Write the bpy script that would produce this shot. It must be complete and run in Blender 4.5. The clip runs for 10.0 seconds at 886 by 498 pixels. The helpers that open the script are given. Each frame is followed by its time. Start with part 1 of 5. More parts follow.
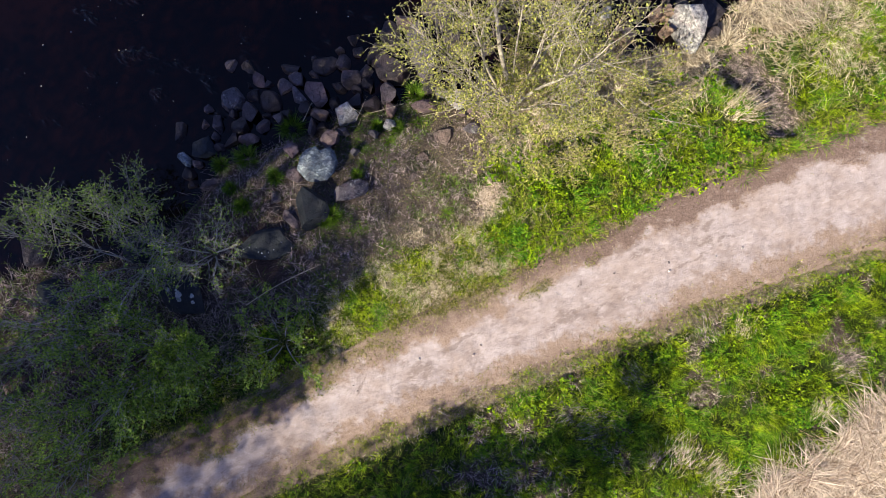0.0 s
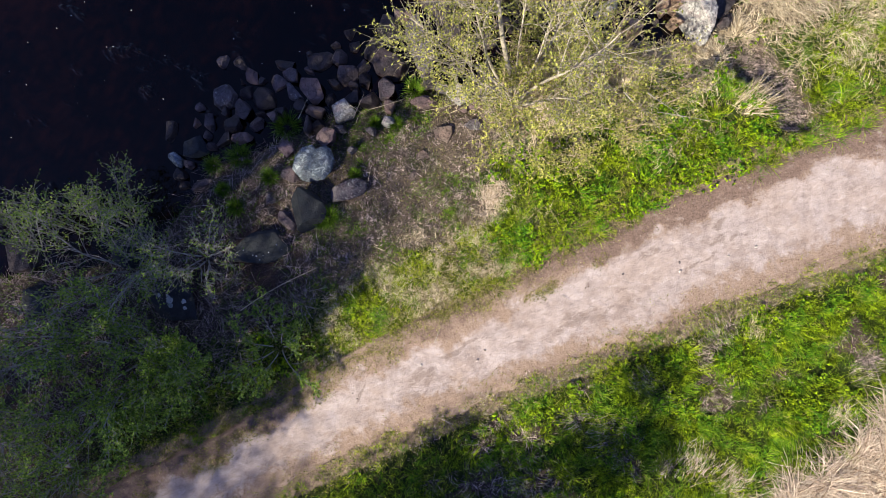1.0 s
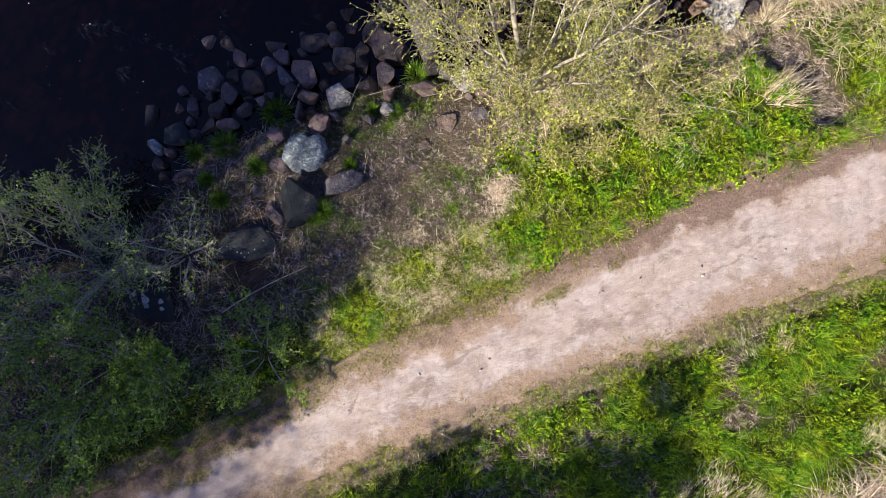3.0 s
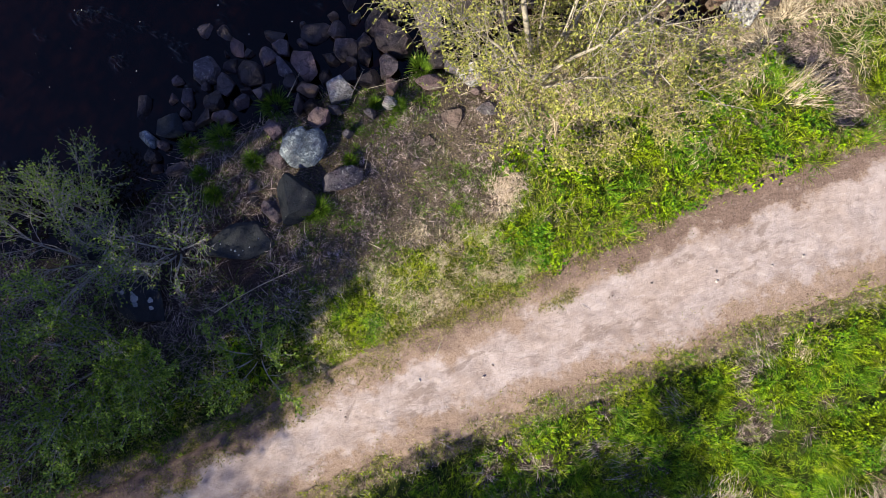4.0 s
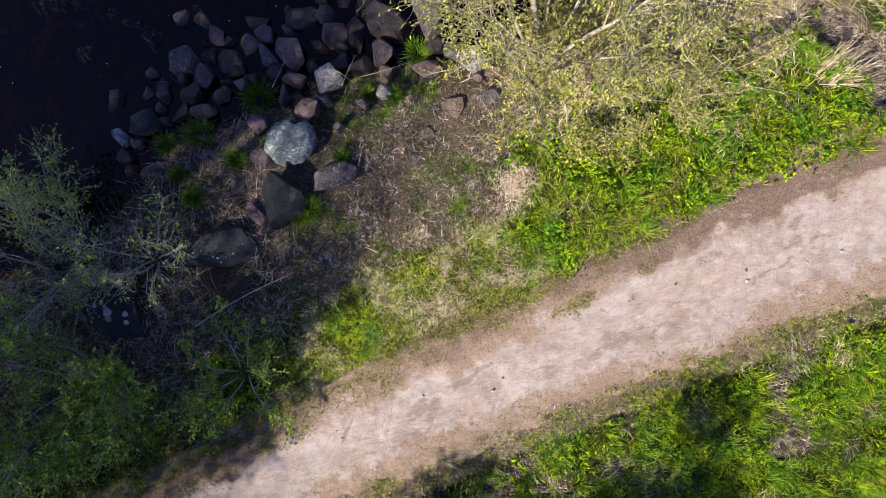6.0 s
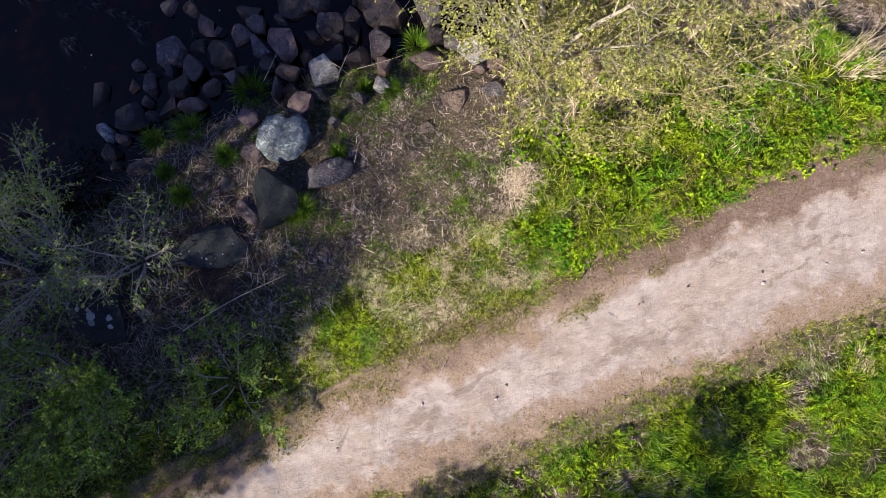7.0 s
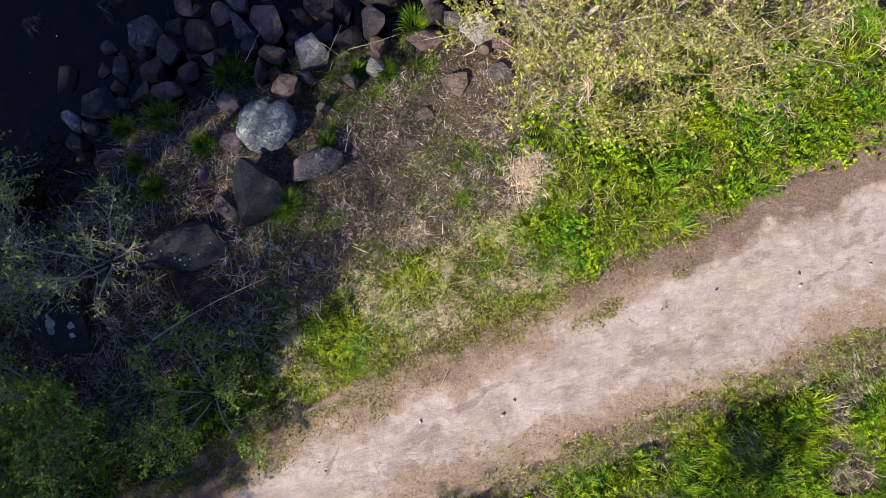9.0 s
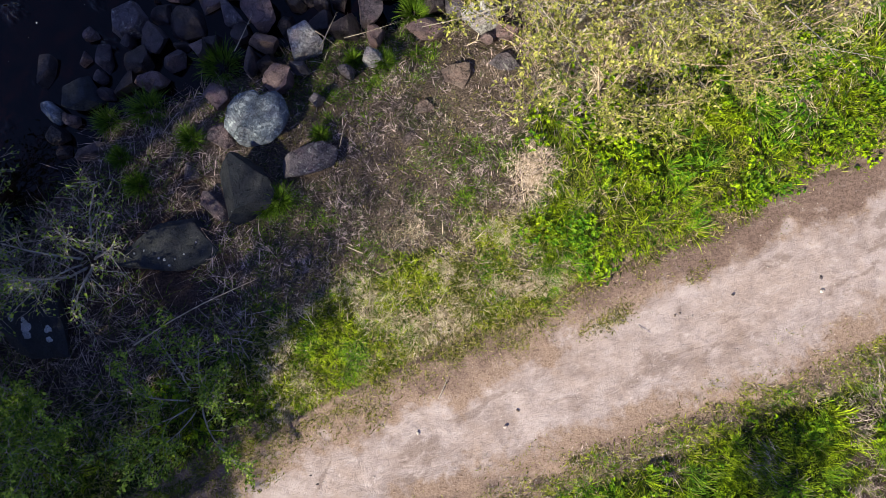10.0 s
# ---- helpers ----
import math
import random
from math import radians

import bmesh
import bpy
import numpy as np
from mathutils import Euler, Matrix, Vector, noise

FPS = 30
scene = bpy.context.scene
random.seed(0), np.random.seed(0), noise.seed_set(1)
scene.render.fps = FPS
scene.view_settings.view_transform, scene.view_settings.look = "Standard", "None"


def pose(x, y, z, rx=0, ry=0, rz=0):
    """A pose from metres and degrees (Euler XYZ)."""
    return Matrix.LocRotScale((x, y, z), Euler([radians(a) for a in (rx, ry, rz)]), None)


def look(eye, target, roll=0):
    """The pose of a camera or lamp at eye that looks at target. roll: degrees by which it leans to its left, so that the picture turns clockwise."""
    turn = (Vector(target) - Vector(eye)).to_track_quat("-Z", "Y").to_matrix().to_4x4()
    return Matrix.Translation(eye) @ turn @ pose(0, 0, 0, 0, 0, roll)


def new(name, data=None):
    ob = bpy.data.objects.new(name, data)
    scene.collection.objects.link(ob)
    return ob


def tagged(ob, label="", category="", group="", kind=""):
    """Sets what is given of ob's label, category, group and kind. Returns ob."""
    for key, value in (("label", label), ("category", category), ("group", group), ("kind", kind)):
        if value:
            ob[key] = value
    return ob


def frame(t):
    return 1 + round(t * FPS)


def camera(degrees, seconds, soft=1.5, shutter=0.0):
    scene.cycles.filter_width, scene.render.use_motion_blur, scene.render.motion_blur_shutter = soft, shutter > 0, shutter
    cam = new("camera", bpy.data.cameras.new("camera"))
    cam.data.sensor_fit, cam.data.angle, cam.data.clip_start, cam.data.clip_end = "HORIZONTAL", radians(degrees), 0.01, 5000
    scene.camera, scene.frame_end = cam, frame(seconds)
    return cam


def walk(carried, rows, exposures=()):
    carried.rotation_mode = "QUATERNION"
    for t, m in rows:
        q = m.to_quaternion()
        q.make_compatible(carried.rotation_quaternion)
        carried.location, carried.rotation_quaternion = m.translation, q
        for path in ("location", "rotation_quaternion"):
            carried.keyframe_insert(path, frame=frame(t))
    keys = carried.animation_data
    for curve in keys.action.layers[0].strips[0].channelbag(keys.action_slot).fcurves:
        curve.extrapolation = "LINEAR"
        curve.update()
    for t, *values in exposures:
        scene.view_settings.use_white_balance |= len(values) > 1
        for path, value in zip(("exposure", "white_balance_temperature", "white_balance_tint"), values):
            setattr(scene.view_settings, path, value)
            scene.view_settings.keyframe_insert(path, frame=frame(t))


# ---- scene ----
from mathutils.bvhtree import BVHTree

cam = camera(70.0, 10.0, soft=0.6)
PATH = [
    (0, (0.074, -0.257, 12.95), (0.067, -0.218, 10.95), -10.8),
    (0.5, (0.044, -0.237, 12.701), (0.039, -0.198, 10.702), -7.5),
    (1, (0.02, -0.244, 12.458), (0.016, -0.201, 10.458), -6.4),
    (1.5, (-0.005, -0.259, 12.197), (-0.007, -0.212, 10.197), -2.8),
    (2, (-0.026, -0.288, 11.935), (-0.025, -0.239, 9.935), 0.3),
    (2.5, (-0.036, -0.295, 11.679), (-0.034, -0.245, 9.68), 1.5),
    (4, (-0.11, -0.294, 10.941), (-0.107, -0.237, 8.941), 3.5),
    (4.5, (-0.132, -0.237, 10.701), (-0.129, -0.184, 8.702), 3.1),
    (5, (-0.136, -0.227, 10.461), (-0.133, -0.173, 8.462), 2.8),
    (5.5, (-0.149, -0.227, 10.214), (-0.146, -0.172, 8.215), 2.5),
    (7, (-0.137, -0.194, 9.485), (-0.138, -0.14, 7.486), -1.7),
    (7.5, (-0.139, -0.215, 9.242), (-0.141, -0.156, 7.243), -2.3),
    (8, (-0.128, -0.228, 9.006), (-0.131, -0.166, 7.007), -3.9),
    (8.5, (-0.11, -0.239, 8.768), (-0.118, -0.173, 6.769), -7.1),
    (9, (-0.135, -0.285, 8.523), (-0.138, -0.206, 6.524), -2.9),
    (9.5, (-0.127, -0.273, 8.281), (-0.131, -0.194, 6.283), -3.8),
    (10, (-0.124, -0.229, 8.041), (-0.13, -0.156, 6.042), -5.1),
]
walk(cam, [(t, look(eye, target, roll)) for t, eye, target, roll in PATH], exposures=((0, 1.0), (4.5, 0.95), (7.5, 0.87), (10, 0.82)))

# ---- world, sun, exposure ----
SUN_TURN, SUN_UP = radians(45), radians(42)      # light travels towards +x +y, 42 degrees steep
RAY = Vector((math.cos(SUN_TURN) * math.cos(SUN_UP), math.sin(SUN_TURN) * math.cos(SUN_UP), -math.sin(SUN_UP)))
world = bpy.data.worlds.new("sky")
scene.world = world
world.use_nodes = True
sky = world.node_tree.nodes.new("ShaderNodeTexSky")
sky.sky_type, sky.sun_disc = "NISHITA", False
sky.ozone_density, sky.air_density, sky.dust_density = 7.0, 1.2, 0.3
sky.sun_elevation, sky.sun_rotation = SUN_UP, radians(225)
tint = world.node_tree.nodes.new("ShaderNodeMix")
tint.data_type, tint.blend_type = "RGBA", "MULTIPLY"
tint.inputs[0].default_value, tint.inputs[7].default_value = 1.0, (1.12, 0.935, 1.2, 1)
world.node_tree.links.new(sky.outputs[0], tint.inputs[6])
world.node_tree.links.new(tint.outputs[2], world.node_tree.nodes["Background"].inputs[0])
world.node_tree.nodes["Background"].inputs[1].default_value = 0.06
sun = new("sun", bpy.data.lights.new("sun", "SUN"))
sun.data.energy, sun.data.angle, sun.data.color = 5.2, radians(0.53), (1.0, 0.925, 0.69)
sun.matrix_world = look(tuple(-40 * RAY), (0, 0, 0))


# ---- materials ----
def start(name, rough=0.8, spec=0.3):
    m = bpy.data.materials.new(name)
    m.use_nodes = True
    b = m.node_tree.nodes["Principled BSDF"]
    b.inputs["Roughness"].default_value = rough
    b.inputs["Specular IOR Level"].default_value = spec
    return m, m.node_tree, b


def val(nt, node_type, out=0, **given):
    n = nt.nodes.new(node_type)
    for key, v in given.items():
        sock = n.inputs[key.replace("_", " ")]
        if isinstance(v, bpy.types.NodeSocket):
            nt.links.new(v, sock)
        else:
            sock.default_value = v
    return n.outputs[out]


def coords(nt, spread=0.0, stretch=(1, 1, 1), turn=0.0):
    at = val(nt, "ShaderNodeTexCoord", 3)
    if spread:
        rnd = val(nt, "ShaderNodeObjectInfo", "Random")
        n = nt.nodes.new("ShaderNodeVectorMath")
        n.operation = "MULTIPLY_ADD"
        nt.links.new(rnd, n.inputs[0])
        n.inputs[1].default_value = (spread, spread * 0.7, spread * 1.3)
        nt.links.new(at, n.inputs[2])
        at = n.outputs[0]
    for key, v in (("Rotation", (0, 0, turn)), ("Scale", stretch)):
        n = nt.nodes.new("ShaderNodeMapping")
        n.inputs[key].default_value = v
        nt.links.new(at, n.inputs[0])
        at = n.outputs[0]
    return at


def cloud(nt, at, scale, detail=4.0, rough=0.6, warp=0.0):
    return val(nt, "ShaderNodeTexNoise", 0, Vector=at, Scale=scale, Detail=detail, Roughness=rough, Distortion=warp)


def steps(nt, fac, lo, hi, a=0.0, b=1.0):
    n = nt.nodes.new("ShaderNodeMapRange")
    n.interpolation_type = "SMOOTHSTEP"
    nt.links.new(fac, n.inputs[0])
    for i, v in enumerate((lo, hi, a, b)):
        n.inputs[i + 1].default_value = v
    return n.outputs[0]


def blend(nt, fac, a, b, mode="MIX"):
    n = nt.nodes.new("ShaderNodeMix")
    n.data_type, n.blend_type = "RGBA", mode
    for sock, v in ((n.inputs[0], fac), (n.inputs[6], a), (n.inputs[7], b)):
        if isinstance(v, bpy.types.NodeSocket):
            nt.links.new(v, sock)
        else:
            sock.default_value = v if isinstance(v, (int, float)) else (*v, 1)
    return n.outputs[2]


def sums(nt, op, a, b):
    n = nt.nodes.new("ShaderNodeMath")
    n.operation = op
    for sock, v in zip(n.inputs, (a, b)):
        if isinstance(v, bpy.types.NodeSocket):
            nt.links.new(v, sock)
        else:
            sock.default_value = v
    return n.outputs[0]


def relief(nt, b, height, strength=0.5, distance=0.02):
    n = nt.nodes.new("ShaderNodeBump")
    n.inputs["Strength"].default_value, n.inputs["Distance"].default_value = strength, distance
    nt.links.new(height, n.inputs["Height"])
    nt.links.new(n.outputs[0], b.inputs["Normal"])


def field(nt, name):
    n = nt.nodes.new("ShaderNodeAttribute")
    n.attribute_name = name
    return n.outputs["Fac"]


def rock_material(name, low, high, spot, spots=0.55, rough=0.8, deep=0.03, stained=1.0):
    """Granite: crystals, bands, cracks, broad stains and crusts of pale lichen."""
    m, nt, b = start(name, rough, 0.35)
    at = coords(nt, 9.0)
    tone = val(nt, "ShaderNodeObjectInfo", "Random")
    col = blend(nt, steps(nt, cloud(nt, at, 6.0, 9.0, 0.75), 0.34, 0.66), low, high)
    warm = (high[0] * 1.08, high[1] * 0.86, high[2] * 0.87)
    col = blend(nt, steps(nt, cloud(nt, at, 3.0, 4.0, 0.6, 1.0), 0.48, 0.62, 0.0, 0.5), col, warm)
    grain = cloud(nt, at, 75.0, 3.0, 0.7)
    col = blend(nt, steps(nt, grain, 0.5, 0.64, 0.0, 0.7), col, tuple(0.35 * c for c in low))
    col = blend(nt, steps(nt, grain, 0.46, 0.34, 0.0, 0.5), col, tuple(min(0.85, 1.5 * c) for c in high))
    stain = cloud(nt, at, 2.2, 6.0, 0.7, 0.6)
    col = blend(nt, steps(nt, stain, 0.5, 0.66, 0.0, 0.55 * stained), col, tuple(0.45 * c for c in high))
    vein = cloud(nt, at, 4.5, 6.0, 0.6, 0.5)
    crack = sums(nt, "MULTIPLY", steps(nt, vein, 0.485, 0.5), steps(nt, vein, 0.515, 0.5))
    col = blend(nt, sums(nt, "MULTIPLY", crack, 0.6 * stained), col, tuple(0.3 * c for c in low))
    crust = steps(nt, cloud(nt, at, 15.0, 8.0, 0.78, 0.6), spots, spots + 0.05)
    crust = sums(nt, "MULTIPLY", crust, steps(nt, cloud(nt, at, 4.0, 3.0), 0.42, 0.58))
    col = blend(nt, sums(nt, "MULTIPLY", crust, 0.85), col, spot)
    col = blend(nt, sums(nt, "MULTIPLY", tone, 0.4), col, tuple(0.5 * c for c in low))
    nt.links.new(col, b.inputs["Base Color"])
    bumps = sums(nt, "ADD", cloud(nt, at, 22.0, 9.0, 0.75), sums(nt, "MULTIPLY", crust, 0.2))
    bumps = sums(nt, "SUBTRACT", sums(nt, "ADD", bumps, sums(nt, "MULTIPLY", cloud(nt, at, 7.0, 4.0), 1.5)), sums(nt, "MULTIPLY", crack, 0.5))
    relief(nt, b, bumps, 1.0, deep)
    return m


ROCK = {
    "grey": (rock_material("grey_granite", (0.07, 0.06, 0.075), (0.15, 0.128, 0.152), (0.46, 0.45, 0.44), 0.53), "rough grey granite stone with lichen flecks"),
    "pink": (rock_material("pink_granite", (0.1, 0.068, 0.073), (0.24, 0.17, 0.174), (0.4, 0.35, 0.35), 0.58), "brownish pink granite stone on the river bank"),
    "mauve": (rock_material("mauve_granite", (0.056, 0.044, 0.052), (0.145, 0.113, 0.13), (0.32, 0.29, 0.3), 0.58, 0.6), "dim mauve-grey stone at the water's edge"),
    "brown": (rock_material("brown_flat_stone", (0.13, 0.095, 0.085), (0.25, 0.19, 0.17), (0.34, 0.29, 0.27), 0.6), "flat brown stone sunk in dead grass"),
    "dark": (rock_material("dark_wet_stone", (0.022, 0.017, 0.02), (0.07, 0.054, 0.063), (0.18, 0.165, 0.165), 0.63, 0.45), "dark damp stone at the water's edge"),
    "slate": (rock_material("slate_dark_stone", (0.013, 0.016, 0.022), (0.032, 0.038, 0.049), (0.42, 0.44, 0.46), 0.62, deep=0.01, stained=0.5), "dark blue-grey boulder with pale lichen spots"),
    "blue": (rock_material("lichened_stone", (0.065, 0.08, 0.105), (0.18, 0.22, 0.275), (0.5, 0.56, 0.61), 0.5, deep=0.014), "blue-grey boulder crusted with pale lichen"),
    "orange": (rock_material("orange_stone", (0.2, 0.13, 0.1), (0.38, 0.27, 0.21), (0.52, 0.45, 0.4), 0.62), "warm orange-brown stone beside the water"),
    "pale": (rock_material("pale_stone", (0.22, 0.205, 0.22), (0.5, 0.47, 0.485), (0.8, 0.78, 0.78), 0.48), "pale grey boulder with white lichen"),
}


def ground_material():
    m, nt, b = start("river_bank_soil", 0.95, 0.1)
    at = coords(nt)
    fine = cloud(nt, at, 38.0, 6.0, 0.75)
    broad = cloud(nt, at, 1.7, 5.0, 0.65, 0.4)
    mid = cloud(nt, at, 9.0, 6.0, 0.7)
    soil = blend(nt, steps(nt, fine, 0.35, 0.65), (0.024, 0.017, 0.016), (0.09, 0.062, 0.056))
    thatch = blend(nt, steps(nt, fine, 0.36, 0.66), (0.03, 0.023, 0.02), (0.2, 0.155, 0.13))
    thatch = blend(nt, steps(nt, mid, 0.45, 0.7, 0.0, 0.7), thatch, (0.11, 0.078, 0.06))
    moss = blend(nt, steps(nt, mid, 0.35, 0.65), (0.01, 0.018, 0.004), (0.035, 0.052, 0.01))
    moss = blend(nt, steps(nt, fine, 0.5, 0.7, 0.0, 0.6), moss, (0.06, 0.045, 0.026))
    col = blend(nt, steps(nt, sums(nt, "ADD", field(nt, "dry"), sums(nt, "MULTIPLY", broad, 0.4)), 0.45, 0.75), soil, thatch)
    col = blend(nt, steps(nt, sums(nt, "ADD", field(nt, "lush"), sums(nt, "MULTIPLY", mid, 0.5)), 0.5, 0.85), col, moss)
    trod = blend(nt, steps(nt, cloud(nt, at, 60.0, 4.0, 0.8), 0.35, 0.65), (0.14, 0.1, 0.082), (0.31, 0.228, 0.185))
    trod = blend(nt, steps(nt, cloud(nt, at, 24.0, 6.0, 0.8), 0.5, 0.62, 0.0, 0.75), trod, (0.08, 0.054, 0.045))
    edge = sums(nt, "ADD", field(nt, "trodden"), sums(nt, "MULTIPLY", sums(nt, "SUBTRACT", mid, 0.5), 1.1))
    col = blend(nt, steps(nt, edge, 0.3, 0.7), col, trod)
    bed = blend(nt, mid, (0.008, 0.006, 0.005), (0.025, 0.019, 0.014))
    col = blend(nt, field(nt, "wet"), col, bed)
    nt.links.new(col, b.inputs["Base Color"])
    relief(nt, b, sums(nt, "ADD", fine, mid), 0.9, 0.03)
    return m


def path_material():
    """Trodden dust, pale along the middle, with brown gritty borders, soft blotches, scuffs and fine stones."""
    m, nt, b = start("trodden_dust", 0.95, 0.1)
    at = coords(nt)
    along = coords(nt, 0.0, (0.62, 1.35, 1), -0.4)
    grit = cloud(nt, at, 60.0, 4.0, 0.8)
    crumbs = cloud(nt, at, 24.0, 6.0, 0.8)
    mid = cloud(nt, at, 3.0, 7.0, 0.66)
    soft = cloud(nt, along, 1.9, 6.0, 0.6, 0.5)
    marks = cloud(nt, along, 7.5, 6.0, 0.68, 0.6)
    dust = blend(nt, steps(nt, mid, 0.3, 0.7), (0.285, 0.228, 0.227), (0.395, 0.332, 0.343))
    dust = blend(nt, steps(nt, cloud(nt, at, 0.8, 5.0, 0.6), 0.45, 0.65, 0.0, 0.5), dust, (0.315, 0.24, 0.22))
    dust = blend(nt, steps(nt, soft, 0.5, 0.68, 0.0, 0.62), dust, (0.225, 0.172, 0.165))
    dust = blend(nt, steps(nt, marks, 0.53, 0.66, 0.0, 0.42), dust, (0.19, 0.147, 0.14))
    dust = blend(nt, steps(nt, marks, 0.46, 0.34, 0.0, 0.45), dust, (0.47, 0.405, 0.415))
    dust = blend(nt, steps(nt, grit, 0.42, 0.28, 0.0, 0.3), dust, (0.17, 0.13, 0.115))
    dust = blend(nt, steps(nt, grit, 0.62, 0.8, 0.0, 0.28), dust, (0.45, 0.41, 0.4))
    worn = sums(nt, "MULTIPLY", field(nt, "scuffed"), steps(nt, cloud(nt, along, 9.0, 7.0, 0.75, 0.8), 0.36, 0.6, 0.25, 1.6))
    dust = blend(nt, steps(nt, worn, 0.15, 0.95, 0.0, 0.62), dust, (0.165, 0.12, 0.11))
    dirt = blend(nt, steps(nt, grit, 0.35, 0.65), (0.17, 0.118, 0.098), (0.325, 0.237, 0.2))
    dirt = blend(nt, steps(nt, crumbs, 0.52, 0.63, 0.0, 0.75), dirt, (0.105, 0.066, 0.054))
    dirt = blend(nt, steps(nt, crumbs, 0.44, 0.34, 0.0, 0.5), dirt, (0.36, 0.28, 0.235))
    # mask of dark border soil, plus shade painted in at the path's left end
    darkened = sums(nt, "ADD", field(nt, "darkened"), sums(nt, "MULTIPLY", sums(nt, "SUBTRACT", soft, 0.5), 2.0))
    dirt = blend(nt, steps(nt, darkened, 0.2, 0.9, 0.0, 0.65), dirt, blend(nt, steps(nt, crumbs, 0.35, 0.65), (0.15, 0.1, 0.092), (0.075, 0.048, 0.045)))
    edge = sums(nt, "ADD", field(nt, "border"), sums(nt, "MULTIPLY", sums(nt, "SUBTRACT", soft, 0.5), 1.2))
    edge = sums(nt, "ADD", edge, sums(nt, "MULTIPLY", sums(nt, "SUBTRACT", cloud(nt, at, 7.0, 8.0, 0.74), 0.5), 2.4))
    col = blend(nt, steps(nt, edge, 0.2, 0.9), dust, dirt)
    nt.links.new(col, b.inputs["Base Color"])
    relief(nt, b, sums(nt, "ADD", sums(nt, "ADD", sums(nt, "MULTIPLY", grit, 0.35), sums(nt, "MULTIPLY", crumbs, 0.6)), sums(nt, "ADD", mid, marks)), 0.7, 0.02)
    return m


def leaf_material(name, low, high, through_light=0.4, odd=None, rough=0.5, odd_share=0.12, cool=None, blotch=0.45, gloss=0.12, skew=1.7, mottle=0.75):
    """Leaf or blade: hue varies from piece to piece, shade of the gaps is painted in, and light comes through it."""
    m, nt, b = start(name, rough, gloss)
    rnd = val(nt, "ShaderNodeNewGeometry", "Random Per Island")
    patch = cloud(nt, coords(nt), 1.3, 3.0)
    # skew and patch deepen the colour to stand in for shade between blades
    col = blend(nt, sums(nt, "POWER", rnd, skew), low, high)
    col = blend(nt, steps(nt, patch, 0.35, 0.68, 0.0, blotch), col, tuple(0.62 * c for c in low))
    # leaf tone varies by clump; shade in gaps between clumps is painted in too
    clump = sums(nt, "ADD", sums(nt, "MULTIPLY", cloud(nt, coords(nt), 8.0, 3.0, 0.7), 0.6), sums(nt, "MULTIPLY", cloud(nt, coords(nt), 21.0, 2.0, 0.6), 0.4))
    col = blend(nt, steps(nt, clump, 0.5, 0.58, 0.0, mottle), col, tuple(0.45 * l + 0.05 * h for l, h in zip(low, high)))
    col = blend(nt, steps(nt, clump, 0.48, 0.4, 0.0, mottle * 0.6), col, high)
    if cool:
        col = blend(nt, steps(nt, cloud(nt, coords(nt), 2.1, 4.0, 0.6), 0.45, 0.6, 0.0, 0.45), col, cool)
    if odd:
        col = blend(nt, steps(nt, rnd, 1 - odd_share, 1.02 - odd_share), col, odd)
    nt.links.new(col, b.inputs["Base Color"])
    t = val(nt, "ShaderNodeBsdfTranslucent", 0, Color=col)
    mix = val(nt, "ShaderNodeMixShader", 0, Fac=through_light)
    nt.links.new(b.outputs[0], mix.node.inputs[1])
    nt.links.new(t, mix.node.inputs[2])
    nt.links.new(mix, nt.nodes["Material Output"].inputs["Surface"])
    return m


def bark_material(name, low, high, rough=0.85):
    m, nt, b = start(name, rough, 0.2)
    at = coords(nt)
    col = blend(nt, steps(nt, cloud(nt, at, 14.0, 6.0, 0.7), 0.3, 0.7), low, high)
    col = blend(nt, steps(nt, cloud(nt, at, 45.0, 3.0), 0.55, 0.7, 0.0, 0.6), col, tuple(0.5 * c for c in low))
    nt.links.new(col, b.inputs["Base Color"])
    relief(nt, b, cloud(nt, at, 60.0, 4.0), 0.4, 0.01)
    return m


def water_material():
    """Peat-brown river water: nearly black, with small ripples."""
    m, nt, b = start("peat_water", 0.04, 0.5)
    b.inputs["IOR"].default_value = 1.33
    at = coords(nt, 0.0, (1.0, 1.7, 1.0), 0.5)
    col = blend(nt, cloud(nt, at, 0.5, 3.0), (0.0014, 0.0004, 0.0005), (0.0042, 0.0012, 0.001))
    nt.links.new(col, b.inputs["Base Color"])
    gust = steps(nt, cloud(nt, at, 1.1, 3.0), 0.61, 0.74)
    wave = sums(nt, "MULTIPLY", cloud(nt, at, 5.0, 3.0, 0.55, 0.6), gust)
    relief(nt, b, sums(nt, "ADD", wave, sums(nt, "MULTIPLY", cloud(nt, at, 1.5, 2.0), 0.25)), 0.8, 0.075)
    t = val(nt, "ShaderNodeBsdfTransparent", 0, Color=(0.4, 0.28, 0.2, 1))
    mix = val(nt, "ShaderNodeMixShader", 0, Fac=0.03)
    nt.links.new(b.outputs[0], mix.node.inputs[1])
    nt.links.new(t, mix.node.inputs[2])
    nt.links.new(mix, nt.nodes["Material Output"].inputs["Surface"])
    return m


ROCK["pebble"] = (rock_material("lone_pebble", (0.36, 0.31, 0.3), (0.58, 0.53, 0.51), (0.66, 0.63, 0.62), 0.6, deep=0.005), "small stone lying on the path")
GROUND, DUST, WATER = ground_material(), path_material(), water_material()
# near-black low colours of grass and weeds imitate shade deep among the blades
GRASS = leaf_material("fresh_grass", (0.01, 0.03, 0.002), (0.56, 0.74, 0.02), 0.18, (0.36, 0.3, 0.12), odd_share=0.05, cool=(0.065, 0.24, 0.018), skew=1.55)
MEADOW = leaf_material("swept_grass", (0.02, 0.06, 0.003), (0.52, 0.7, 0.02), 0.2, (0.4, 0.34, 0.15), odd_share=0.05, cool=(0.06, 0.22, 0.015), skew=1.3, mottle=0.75)
